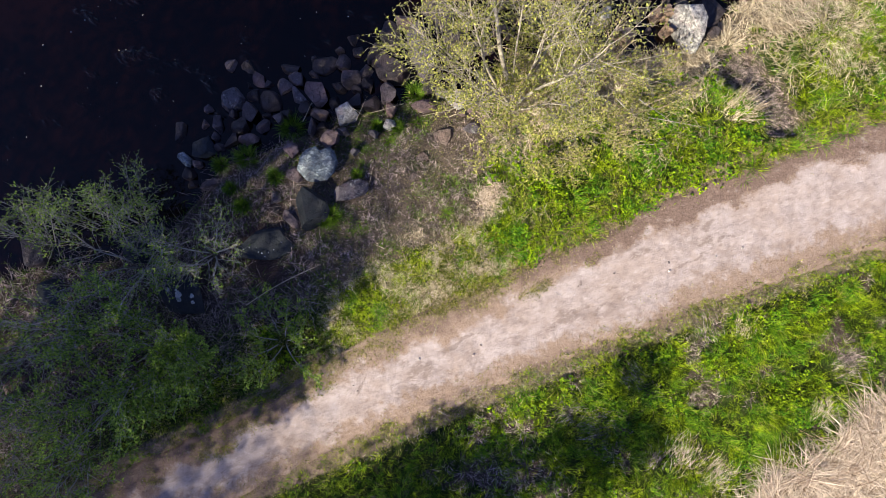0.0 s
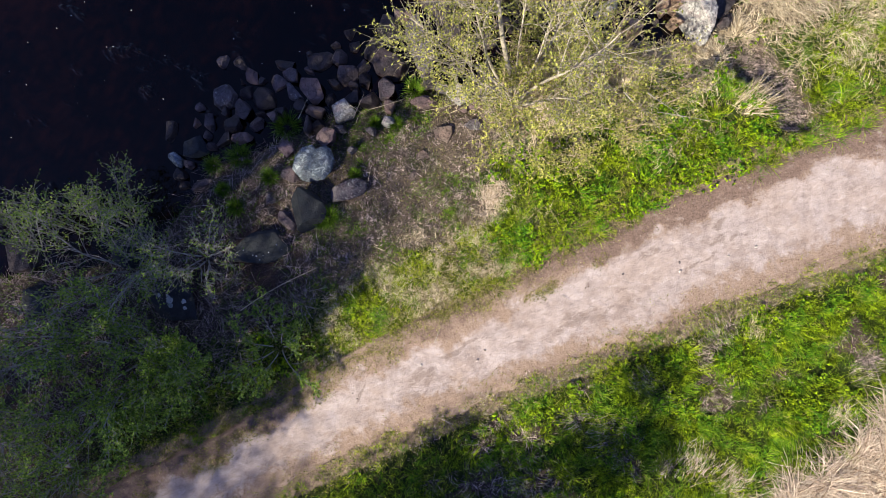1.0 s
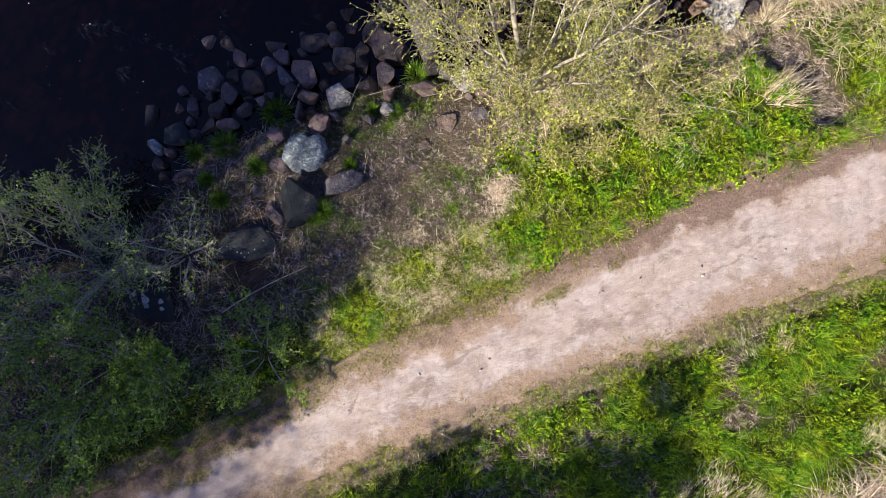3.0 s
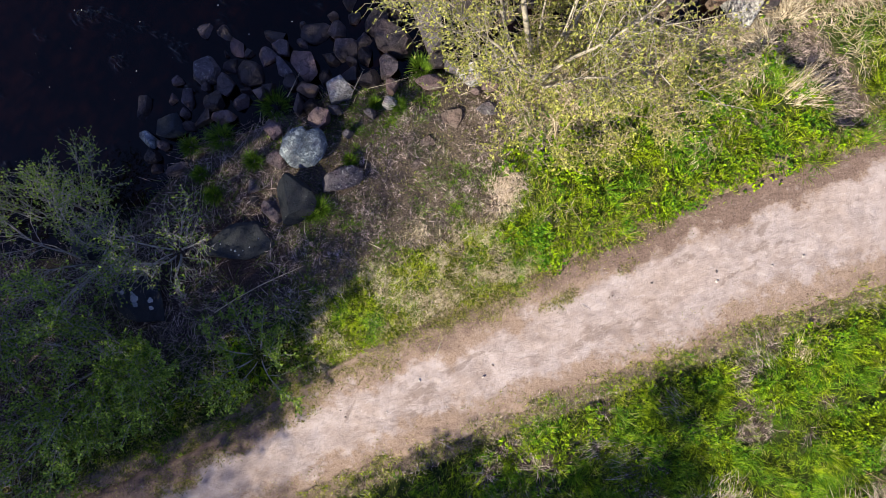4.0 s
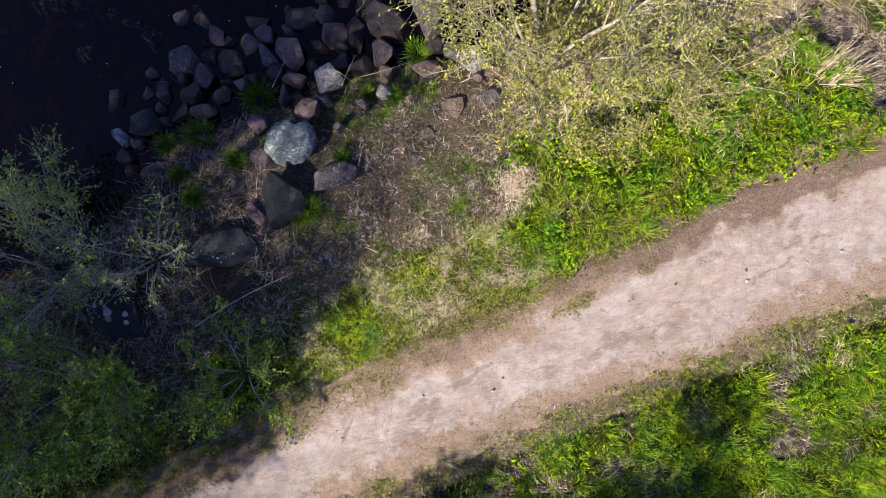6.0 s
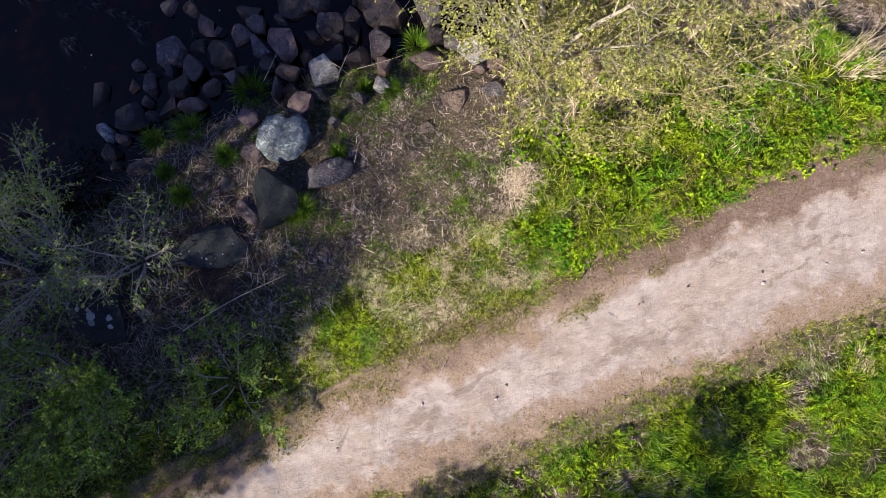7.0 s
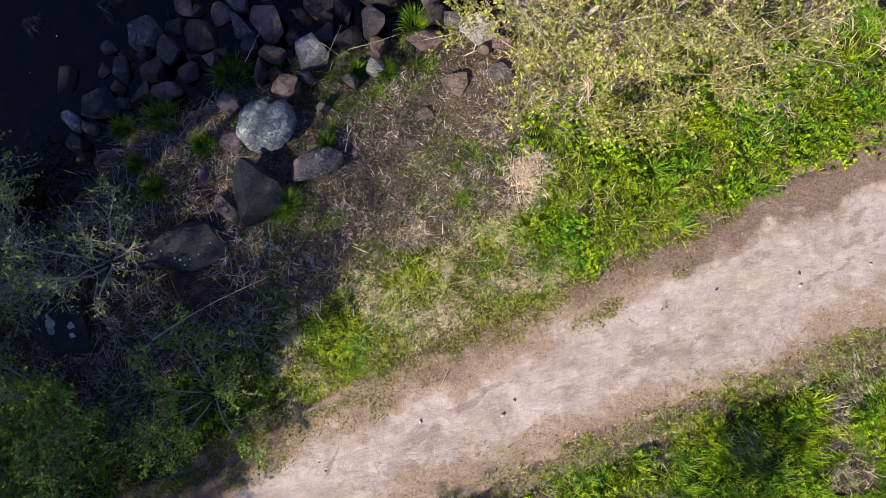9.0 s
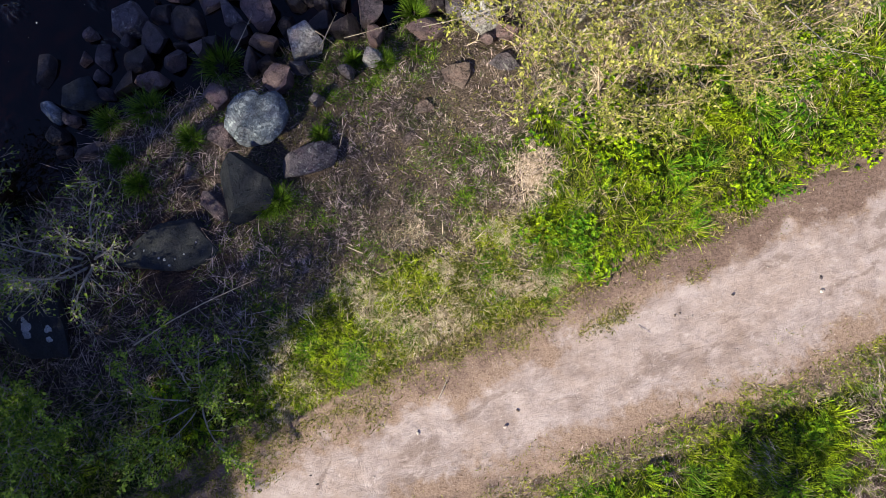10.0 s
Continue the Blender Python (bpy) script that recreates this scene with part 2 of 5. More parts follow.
TURF = leaf_material("short_turf", (0.1, 0.115, 0.02), (0.5, 0.48, 0.09), 0.3, (0.42, 0.33, 0.21), odd_share=0.25, mottle=0.6)
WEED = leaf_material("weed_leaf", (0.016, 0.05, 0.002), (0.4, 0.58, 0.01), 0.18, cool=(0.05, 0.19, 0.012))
STRAW = leaf_material("dry_straw", (0.27, 0.195, 0.12), (0.9, 0.78, 0.62), 0.2, (0.14, 0.1, 0.06), 0.7, 0.08, blotch=0.15, skew=1.0, mottle=0.5)
THATCH = leaf_material("dead_grass", (0.05, 0.036, 0.04), (0.9, 0.72, 0.69), 0.2, (0.08, 0.11, 0.02), 0.8, skew=1.4)
REED = leaf_material("bleached_reed", (0.4, 0.29, 0.22), (0.92, 0.79, 0.68), 0.2, (0.15, 0.095, 0.06), 0.7, 0.1, blotch=0.12, skew=1.1, mottle=0.4)
WILLOW_LEAF = leaf_material("willow_leaf", (0.15, 0.175, 0.04), (0.75, 0.73, 0.19), 0.4, mottle=0.35)
VERGE = leaf_material("verge_turf", (0.035, 0.075, 0.004), (0.58, 0.64, 0.045), 0.3, (0.5, 0.41, 0.27), odd_share=0.1)
TUFT = leaf_material("tuft_grass", (0.05, 0.12, 0.008), (0.26, 0.4, 0.04), 0.35)
SHRUB_LEAF = leaf_material("shrub_leaf", (0.08, 0.17, 0.025), (0.58, 0.78, 0.11), 0.42, mottle=0.3)
FESCUE = leaf_material("fine_fescue", (0.04, 0.065, 0.02), (0.17, 0.22, 0.075), 0.25, (0.4, 0.33, 0.26))
FAR_LEAF = leaf_material("tree_leaf", (0.05, 0.09, 0.015), (0.1, 0.15, 0.03), 0.25, mottle=0.0)
PALE_BARK = bark_material("pale_willow_bark", (0.19, 0.16, 0.13), (0.5, 0.44, 0.37))
GREY_BARK = bark_material("grey_twig_bark", (0.17, 0.156, 0.15), (0.47, 0.44, 0.42))
TAN_BARK = bark_material("tan_twig_bark", (0.26, 0.19, 0.13), (0.6, 0.48, 0.36))
DARK_BARK = bark_material("dark_trunk_bark", (0.08, 0.06, 0.05), (0.18, 0.14, 0.12))
DEAD_WOOD = bark_material("bleached_dead_wood", (0.24, 0.208, 0.184), (0.416, 0.376, 0.344))
CLOD = rock_material("dirt_clod", (0.09, 0.06, 0.047), (0.25, 0.175, 0.142), (0.24, 0.184, 0.144), 0.62, 0.95, deep=0.004)
PEBBLE = rock_material("path_pebble", (0.33, 0.28, 0.265), (0.56, 0.51, 0.49), (0.66, 0.63, 0.62), 0.6, deep=0.004)
m, nt, b = start("foam_fleck", 0.6)
nt.links.new(blend(nt, cloud(nt, coords(nt), 40.0), (0.5, 0.48, 0.42), (0.75, 0.73, 0.68)), b.inputs["Base Color"])
FOAM = m
LICHEN = rock_material("lichen_crust", (0.26, 0.28, 0.3), (0.46, 0.48, 0.5), (0.58, 0.6, 0.61), 0.5, 0.95, deep=0.003, stained=0.3)


# ---- building helpers ----
PLACED = []
rng = np.random.default_rng(7)
LATTICE = rng.random((64, 64))


def wander(x, y, size, shift=0.0):
    """Smooth random values from 0 to 1 over the plan, with features of the given size."""
    gx, gy = np.asarray(x) / size + 31.7 + shift, np.asarray(y) / size + 17.3 + 2 * shift
    ix, iy = np.floor(gx).astype(int), np.floor(gy).astype(int)
    fx, fy = gx - ix, gy - iy
    fx, fy = fx * fx * (3 - 2 * fx), fy * fy * (3 - 2 * fy)
    at = lambda i, j: LATTICE[(ix + i) % 64, (iy + j) % 64]
    return (at(0, 0) * (1 - fx) + at(1, 0) * fx) * (1 - fy) + (at(0, 1) * (1 - fx) + at(1, 1) * fx) * fy


def ramp(v, lo, hi):
    u = np.clip((np.asarray(v) - lo) / (hi - lo), 0, 1)
    return u * u * (3 - 2 * u)


def dirt_upper(x):
    x = np.clip(x, -12, 12)
    return -0.0077 * x * x + 0.4673 * x - 1.147 - 0.25 * np.exp(-((x + 4.2) / 1.5) ** 2)


def dirt_lower(x):
    x = np.clip(x, -12, 12)
    return -0.003 * x * x + 0.39 * x - 3.22


def shore(x):
    return np.interp(x, (-40, -9.4, -7.6, -5.8, -4.7, -3.6, -2.6, -1.7, -0.2, 1.2, 2.4, 3.9, 4.5, 5.2, 6.2, 7.5, 40),
                     (-12, 0.7, 1.15, 1.75, 3.2, 3.6, 4.1, 4.35, 4.6, 4.8, 5.4, 5.5, 5.05, 5.25, 6.0, 7.2, 20))


WATER_Z = -0.55


def shade_hollow(x, y):
    """A short hollow filled with matted grass, above the path; its depth is added to make a patch of shade."""
    u = np.clip(((x - 6.1) * 1.1 - (y - 3.7) * 1.05) / (1.1 ** 2 + 1.05 ** 2), 0, 1)
    return ramp(0.46 - np.hypot(x - 6.1 - 1.1 * u, y - 3.7 + 1.05 * u) + 0.35 * (wander(x, y, 0.35, 19) - 0.5), -0.12, 0.16) * ramp(y - dirt_upper(x), 0.2, 0.6)


def height(x, y):
    """The lie of the land: level beside the path, dropping over the stony bank to the river bed."""
    x, y = np.asarray(x, float), np.asarray(y, float)
    inland = (shore(x) - y) * 0.85
    z = -1.25 + 0.52 * ramp(inland, -1.2, 0.5) + 0.35 * ramp(inland, 0.5, 1.9) + 0.38 * ramp(inland + 1.3 * ramp(x, -2.2, 0.5), 1.5, 4.3)
    up, down = y - dirt_upper(x), dirt_lower(x) - y
    z = z + 0.06 * ramp(up, 0.1, 0.8) * ramp(inland, 1.0, 2.2) - 0.22 * ramp(down, 0.2, 2.2)
    off = np.maximum(ramp(up, 0.0, 0.35), ramp(down, 0.0, 0.3))
    z = z + off * (0.12 * (wander(x, y, 0.9) - 0.5) + 0.06 * (wander(x, y, 0.3, 5) - 0.5))
    z = z - 0.048 * (1 - off) + 2.5 * ramp(y - 40, 0, 15)
    z = z + 0.22 * (wander(x, y, 0.55, 71) - 0.5) * np.maximum(ramp(down, 0.2, 0.7), 0.7 * ramp(up, 0.2, 0.6) * ramp(x, 1.0, 2.0) * ramp(inland, 0.5, 1.0))
    # dug deep so that its floor falls dark where a shadow lies
    return z - 0.44 * shade_hollow(x, y)


def mesh_of(name, verts, tris, material, smooth=False):
    me = bpy.data.meshes.new(name)
    verts, tris = np.asarray(verts, np.float32), np.asarray(tris, np.int32)
    me.vertices.add(len(verts))
    me.vertices.foreach_set("co", verts.ravel())
    me.loops.add(tris.size)
    me.loops.foreach_set("vertex_index", tris.ravel())
    me.polygons.add(len(tris))
    me.polygons.foreach_set("loop_start", np.arange(len(tris), dtype=np.int32) * 3)
    me.polygons.foreach_set("use_smooth", np.full(len(tris), smooth))
    me.update(calc_edges=True)
    me.materials.append(material)
    return me


def under(ob, parent):
    """Makes ob a part of parent, staying where it is."""
    ob.parent = parent
    ob.matrix_parent_inverse = Matrix.Translation(parent.matrix_basis.translation).inverted()
    return ob


def clear(x, y):
    """Leaves out the places that stones cover."""
    keep = np.ones(len(x), bool)
    for px, py, r in PLACED:
        keep &= (np.abs(x - px) > r) | (np.hypot(x - px, y - py) > 0.92 * r)
    return x[keep], y[keep]


def scatter(n, chance, box=(-10.4, 10.4, -6.4, 6.6)):
    """Random places on the plan, kept by chance(x, y)."""
    x, y = rng.uniform(box[0], box[1], n), rng.uniform(box[2], box[3], n)
    keep = rng.random(n) < chance(x, y)
    return clear(x[keep], y[keep])


def blades(name, x, y, length, width, lean, label, material, z=None, turn=None, lift=0.0):
    """One mesh of bent, pointed blades rooted at (x, y). lean: how far each one bows, 0 upright to 1 flat."""
    n = len(x)
    z = height(x, y) if z is None else z
    a = rng.uniform(0, 2 * math.pi, n) if turn is None else turn
    ca, sa = np.cos(a), np.sin(a)
    t1, t2 = lean * 0.9 * math.pi / 2, np.minimum(lean * 1.5, 1.12) * math.pi / 2
    l1, l2 = length * 0.55, length * 0.45
    root = np.stack((x, y, z - 0.01 + lift), 1)
    mid = root + np.stack((ca * np.sin(t1) * l1, sa * np.sin(t1) * l1, np.cos(t1) * l1), 1)
    tip = mid + np.stack((ca * np.sin(t2) * l2, sa * np.sin(t2) * l2, np.cos(t2) * l2), 1)
    tw = a + rng.normal(0, 0.5, n)
    side = np.stack((-np.sin(tw), np.cos(tw), rng.normal(0, 0.25, n)), 1) * (width / 2)[:, None]
    verts = np.stack((root - side, root + side, mid - side * 0.8, mid + side * 0.8, tip), 1).reshape(-1, 3)
    base = (np.arange(n) * 5)[:, None, None]
    tris = (base + np.array(((0, 1, 3), (0, 3, 2), (2, 3, 4)))).reshape(-1, 3)
    ob = new(name, mesh_of(name, verts, tris, material))
    return tagged(ob, label, name.replace("_", " "), kind="stuff")


def leaf_arrays(at, facing, size, ratio=0.5):
    """Folded pointed leaves: at their stalk ends, along facing."""
    n = len(at)
    f = facing / np.maximum(np.linalg.norm(facing, axis=1), 1e-6)[:, None]
    up = np.stack((rng.normal(0, 0.5, n), rng.normal(0, 0.5, n), np.ones(n)), 1)
    s = np.cross(f, up)
    s /= np.maximum(np.linalg.norm(s, axis=1), 1e-6)[:, None]
    u = np.cross(s, f)
    L, W = size[:, None], (size * ratio / 2)[:, None]
    verts = np.stack((at, at + f * L * 0.45 + s * W + u * W * 0.35, at + f * L, at + f * L * 0.45 - s * W + u * W * 0.35), 1).reshape(-1, 3)
    base = (np.arange(n) * 4)[:, None, None]
    return verts, (base + np.array(((0, 1, 2), (0, 2, 3)))).reshape(-1, 3)


def tube_arrays(lines, sides=5):
    """Tapered tubes along polylines: (points, radii) each."""
    all_v, all_t, base = [], [], 0
    ring = np.arange(sides) * 2 * math.pi / sides
    for pts, rad in lines:
        k = len(pts)
        d = np.gradient(pts, axis=0)
        d /= np.maximum(np.linalg.norm(d, axis=1), 1e-9)[:, None]
        ref = np.array((0.31, 0.2, 0.93)) if abs(d[0, 2]) < 0.9 else np.array((0.95, 0.3, 0.0))
        s = np.cross(d, ref)
        s /= np.linalg.norm(s, axis=1)[:, None]
        u = np.cross(d, s)
        v = pts[:, None] + rad[:, None, None] * (np.cos(ring)[None, :, None] * s[:, None] + np.sin(ring)[None, :, None] * u[:, None])
        i, j = np.meshgrid(np.arange(k - 1), np.arange(sides), indexing="ij")
        a, b2 = i * sides + j, i * sides + (j + 1) % sides
        quads = np.stack((a, b2, b2 + sides, a, b2 + sides, a + sides), -1).reshape(-1, 3)
        cap = [(k - 1) * sides + np.array((0, q, q + 1)) for q in range(1, sides - 1)]
        all_v.append(v.reshape(-1, 3))
        all_t.append(np.vstack((quads, cap)) + base)
        base += k * sides
    return np.vstack(all_v), np.vstack(all_t)


def limb(start_at, way, length, radius, bend=0.12, rise=0.0, k=7):
    """A wavering, tapering branch."""
    pts, d = [np.array(start_at, float)], np.array(way, float)
    d /= np.linalg.norm(d)
    for _ in range(k - 1):
        d = d + rng.normal(0, bend, 3) + np.array((0, 0, rise))
        d /= np.linalg.norm(d)
        pts.append(pts[-1] + d * length / (k - 1))
    return np.array(pts), radius * np.linspace(1, 0.28, k)


def side_shoots(parent, n, length, spread=0.9, lo=0.25, rise=0.03, share=0.5, k=6, bend=0.14):
    pts, rad = parent
    out = []
    for u in rng.uniform(lo, 1.0, n):
        f = u * (len(pts) - 1)
        i = min(int(f), len(pts) - 2)
        at = pts[i] + (pts[i + 1] - pts[i]) * (f - i)
        d = pts[i + 1] - pts[i]
        d /= np.linalg.norm(d)
        w = rng.normal(0, 1, 3)
        w -= d * w.dot(d)
        w /= np.linalg.norm(w)
        r = max(0.003, (rad[i] + (rad[i + 1] - rad[i]) * (f - i)) * share)
        out.append(limb(at, d + w * spread * rng.uniform(0.6, 1.3), length * rng.uniform(0.5, 1.25) * (1.15 - 0.5 * u), r, bend, rise, k))
    return out


def leaves_on(twigs, per, size, lo=0.2):
    at, way = [], []
    for pts, _ in twigs:
        n = int(per * rng.uniform(0.5, 1.4) + rng.random())
        f = rng.uniform(lo, 1.0, n) * (len(pts) - 1.001)
        i = f.astype(int)
        p = pts[i] + (pts[i + 1] - pts[i]) * (f - i)[:, None]
        d = (pts[i + 1] - pts[i])
        d /= np.linalg.norm(d, axis=1)[:, None]
        at.append(p)
        way.append(d * 0.5 + rng.normal(0, 0.8, (n, 3)))
    at, way = np.vstack(at), np.vstack(way)
    return leaf_arrays(at, way, size * rng.uniform(0.6, 1.3, len(at)), 0.55)


def bush(name, x, y, stems, shoots, twigs, per, leaf, bark, leafmat, label, category, thick=0.03, bare=0.2):
    """A many-stemmed shrub or small tree: an Empty with each stem, its branches and the crown of leaves."""
    root = new(name)
    root.location = (x, y, float(height(x, y)) - 0.03)
    tagged(root, label, category)
    base = np.array(root.location)
    all_shoots, all_twigs = [], []
    for azimuth, tilt, length, *stout in stems:
        a, t = radians(azimuth), radians(tilt)
        foot = base + np.array((math.cos(a), math.sin(a), 0)) * 0.08
        stem = limb(foot, (math.cos(a) * math.sin(t), math.sin(a) * math.sin(t), math.cos(t)), length, thick * (stout[0] if stout else rng.uniform(0.7, 1.2)), 0.09, 0.01, 9)
        under(new("stem", mesh_of("stem", *tube_arrays([stem], 7), bark, True)), root)
        mine = side_shoots(stem, shoots, length * 0.5, 0.9, bare, 0.02)
        all_shoots += mine
        for s in mine:
            all_twigs += side_shoots(s, twigs, length * 0.2, 1.0, 0.15, 0.02)
        all_twigs += side_shoots(stem, twigs * 2, length * 0.22, 1.0, 0.5, 0.02)
    for s in all_shoots:
        under(new("branch", mesh_of("branch", *tube_arrays([s], 5), bark, True)), root)
    tagged(under(new("twig_spray", mesh_of("twig_spray", *tube_arrays(all_twigs, 3), bark, True)), root), kind="stuff")
    under(new("crown", mesh_of("crown", *leaves_on(all_twigs + all_shoots, per, leaf), leafmat)), root)
    return root


def shade_tree(x, y, patches, label):
    """A tall tree whose crown hangs where its shade, along RAY, falls on the patches (x, y, rx, ry, turn, leaves, low, high)."""
    root = new("tree")
    root.location = (x, y, float(height(x, y)) - 0.1)
    tagged(root, label, "tree")
    pts = []
    for px, py, rx, ry, turn, n, low, high in patches:
        n = n * 3 if high < 13 else n
        r = np.sqrt(rng.random(n)) ** 0.8
        a = rng.uniform(0, 2 * math.pi, n)
        # leaves hang in sprays, with gaps between them
        sprays = max(6, n // (60 if high < 13 else 12))
        sr, sa = np.sqrt(rng.random(sprays)), rng.uniform(0, 2 * math.pi, sprays)
        pick = rng.integers(0, sprays, n)
        loose = 0.28 if high < 10 else 0.55
        gx = sr[pick] * np.cos(sa[pick]) * rx + rng.normal(0, loose, n)
        gy = sr[pick] * np.sin(sa[pick]) * ry + rng.normal(0, loose, n)
        c, s = math.cos(radians(turn)), math.sin(radians(turn))
        h = rng.uniform(low, high, sprays)[pick] + rng.normal(0, 0.35, n)
        k = h / RAY.z
        pts.append(np.stack((px + c * gx - s * gy + RAY.x * k, py + s * gx + c * gy + RAY.y * k, h), 1))
    pts = np.vstack(pts)
    base, centre = np.array(root.location), pts.mean(0)
    trunk = limb(base, centre - base, np.linalg.norm(centre - base) * 1.02, 0.2, 0.02, 0.0, 9)
    lines = []
    for q in pts[rng.integers(0, len(pts), 34)]:
        f = trunk[0][rng.integers(4, 8)]
        lines.append(limb(f, q - f, np.linalg.norm(q - f), 0.045, 0.05, 0.0, 6))
    under(new("trunk", mesh_of("trunk", *tube_arrays([trunk], 10), DARK_BARK, True)), root)
    for q in lines:
        under(new("limb", mesh_of("limb", *tube_arrays([q], 5), DARK_BARK, True)), root)
    v, t = leaf_arrays(pts, rng.normal(0, 1, (len(pts), 3)), rng.uniform(0.12, 0.26, len(pts)) * 0.56, 0.7)
    under(new("crown", mesh_of("crown", v, t, FAR_LEAF)), root)
    return root


def stone(x, y, top, sx, sy, turn, kind, seed, label="", detail=4, name="stone", sides=(), dents=()):
    """A split boulder: a ball cut by random planes, roughened, with sharp arrises. sides: upright faces (azimuth, distance);
    dents: hollows in its outline (azimuth, depth, width in degrees)."""
    r = np.random.default_rng(seed)
    floor_z = min(top - 0.45 * (sx + sy) / 2, float(height(x, y)) - 0.06)
    tall = top - floor_z
    bm = bmesh.new()
    bmesh.ops.create_icosphere(bm, subdivisions=detail, radius=0.62)
    co = np.array([v.co[:] for v in bm.verts])
    co = np.sign(co) * np.abs(co / 0.62) ** 0.78 * 0.62
    for azimuth, cut in sides:
        d = np.array((math.cos(radians(azimuth)), math.sin(radians(azimuth)), 0.25))
        d /= np.linalg.norm(d)
        over = co @ d - cut
        co -= np.outer(np.where(over > 0, over, 0) * 0.98, d)
    for _ in range(5 if sides else 13):
        d = r.normal(0, 1, 3)
        d[2] *= 0.6
        d /= np.linalg.norm(d)
        cut = r.uniform(0.27, 0.47) if max(sx, sy) < 0.6 else r.uniform(0.34, 0.5)
        over = co @ d - cut
        co -= np.outer(np.where(over > 0, over, 0) * 0.98, d)
    top_tilt = np.array((r.normal(0, 0.1), r.normal(0, 0.1), 1.0))
    top_tilt /= np.linalg.norm(top_tilt)
    over = co @ top_tilt - 0.4
    co -= np.outer(np.where(over > 0, over, 0) * 0.9, top_tilt)
    ext = co.max(0) - co.min(0)
    co = (co - (co.max(0) + co.min(0)) / 2) / ext * np.array((sx, sy, tall))
    for azimuth, depth, wide in dents:
        off = (np.degrees(np.arctan2(co[:, 1] / sy, co[:, 0] / sx)) - azimuth + 180) % 360 - 180
        out = np.hypot(co[:, 0] / sx, co[:, 1] / sy) * 2
        co[:, :2] *= (1 - depth * 2 * np.exp(-(off / wide) ** 2) * np.clip(out, 0, 1) ** 2)[:, None]
    small = min(sx, sy, tall)
    for v, c in zip(bm.verts, co):
        w = noise.noise(Vector(c) * 3.2 / small + Vector((seed, 0, 0))) * 0.035 + noise.noise(Vector(c) * 9 / small + Vector((0, seed, 0))) * 0.02
        v.co = Vector(c) * (1 + w)
    me = bpy.data.meshes.new(name)
    bm.to_mesh(me)
    bm.free()
    me.polygons.foreach_set("use_smooth", np.full(len(me.polygons), True))
    me.set_sharp_from_angle(angle=radians(22))
    me.materials.append(ROCK[kind][0])
    ob = new(name, me)
    ob.matrix_basis = pose(x, y, (top + floor_z) / 2, 0, 0, turn)
    PLACED.append((x, y, (sx + sy) / 4))
    return tagged(ob, label or ROCK[kind][1], "boulder" if max(sx, sy) > 0.6 else "stone", "stones of the river bank")


def stick(name, a, b, radius, material, label, category="stick", k=8, bend=0.03):
    """A thin stick from a to b, slightly crooked, with its side twigs."""
    a, b = np.array(a, float), np.array(b, float)
    main = limb(a, b - a, np.linalg.norm(b - a), radius, bend, 0.0, k)
    off = (b - main[0][-1])[None] * np.linspace(0, 1, k)[:, None]
    lines = [(main[0] + off, main[1])]
    lines += side_shoots(lines[0], 3, np.linalg.norm(b - a) * 0.12, 0.7, 0.3, 0.0)
    ob = new(name, mesh_of(name, *tube_arrays(lines, 6), material, True))
    return tagged(ob, label, category)


# ---- ground, path and river ----
def spread_axis(lo, hi, step, far):
    mid = np.arange(lo, hi + step / 2, step)
    out = step * np.cumsum(1.35 ** np.arange(1, 26))
    out = out[out < far]
    return np.concatenate((lo - out[::-1], mid, hi + out))


def sheet(name, gx, gy, zed, material):
    X, Y = np.meshgrid(gx, gy, indexing="ij")
    x, y = X.ravel(), Y.ravel()
    n, m = len(gx), len(gy)
    i, j = np.meshgrid(np.arange(n - 1), np.arange(m - 1), indexing="ij")
    a = (i * m + j).ravel()
    tris = np.concatenate((np.stack((a, a + m, a + m + 1), 1), np.stack((a, a + m + 1, a + 1), 1)))
    return new(name, mesh_of(name, np.stack((x, y, zed(x, y)), 1), tris, material, True)), x, y


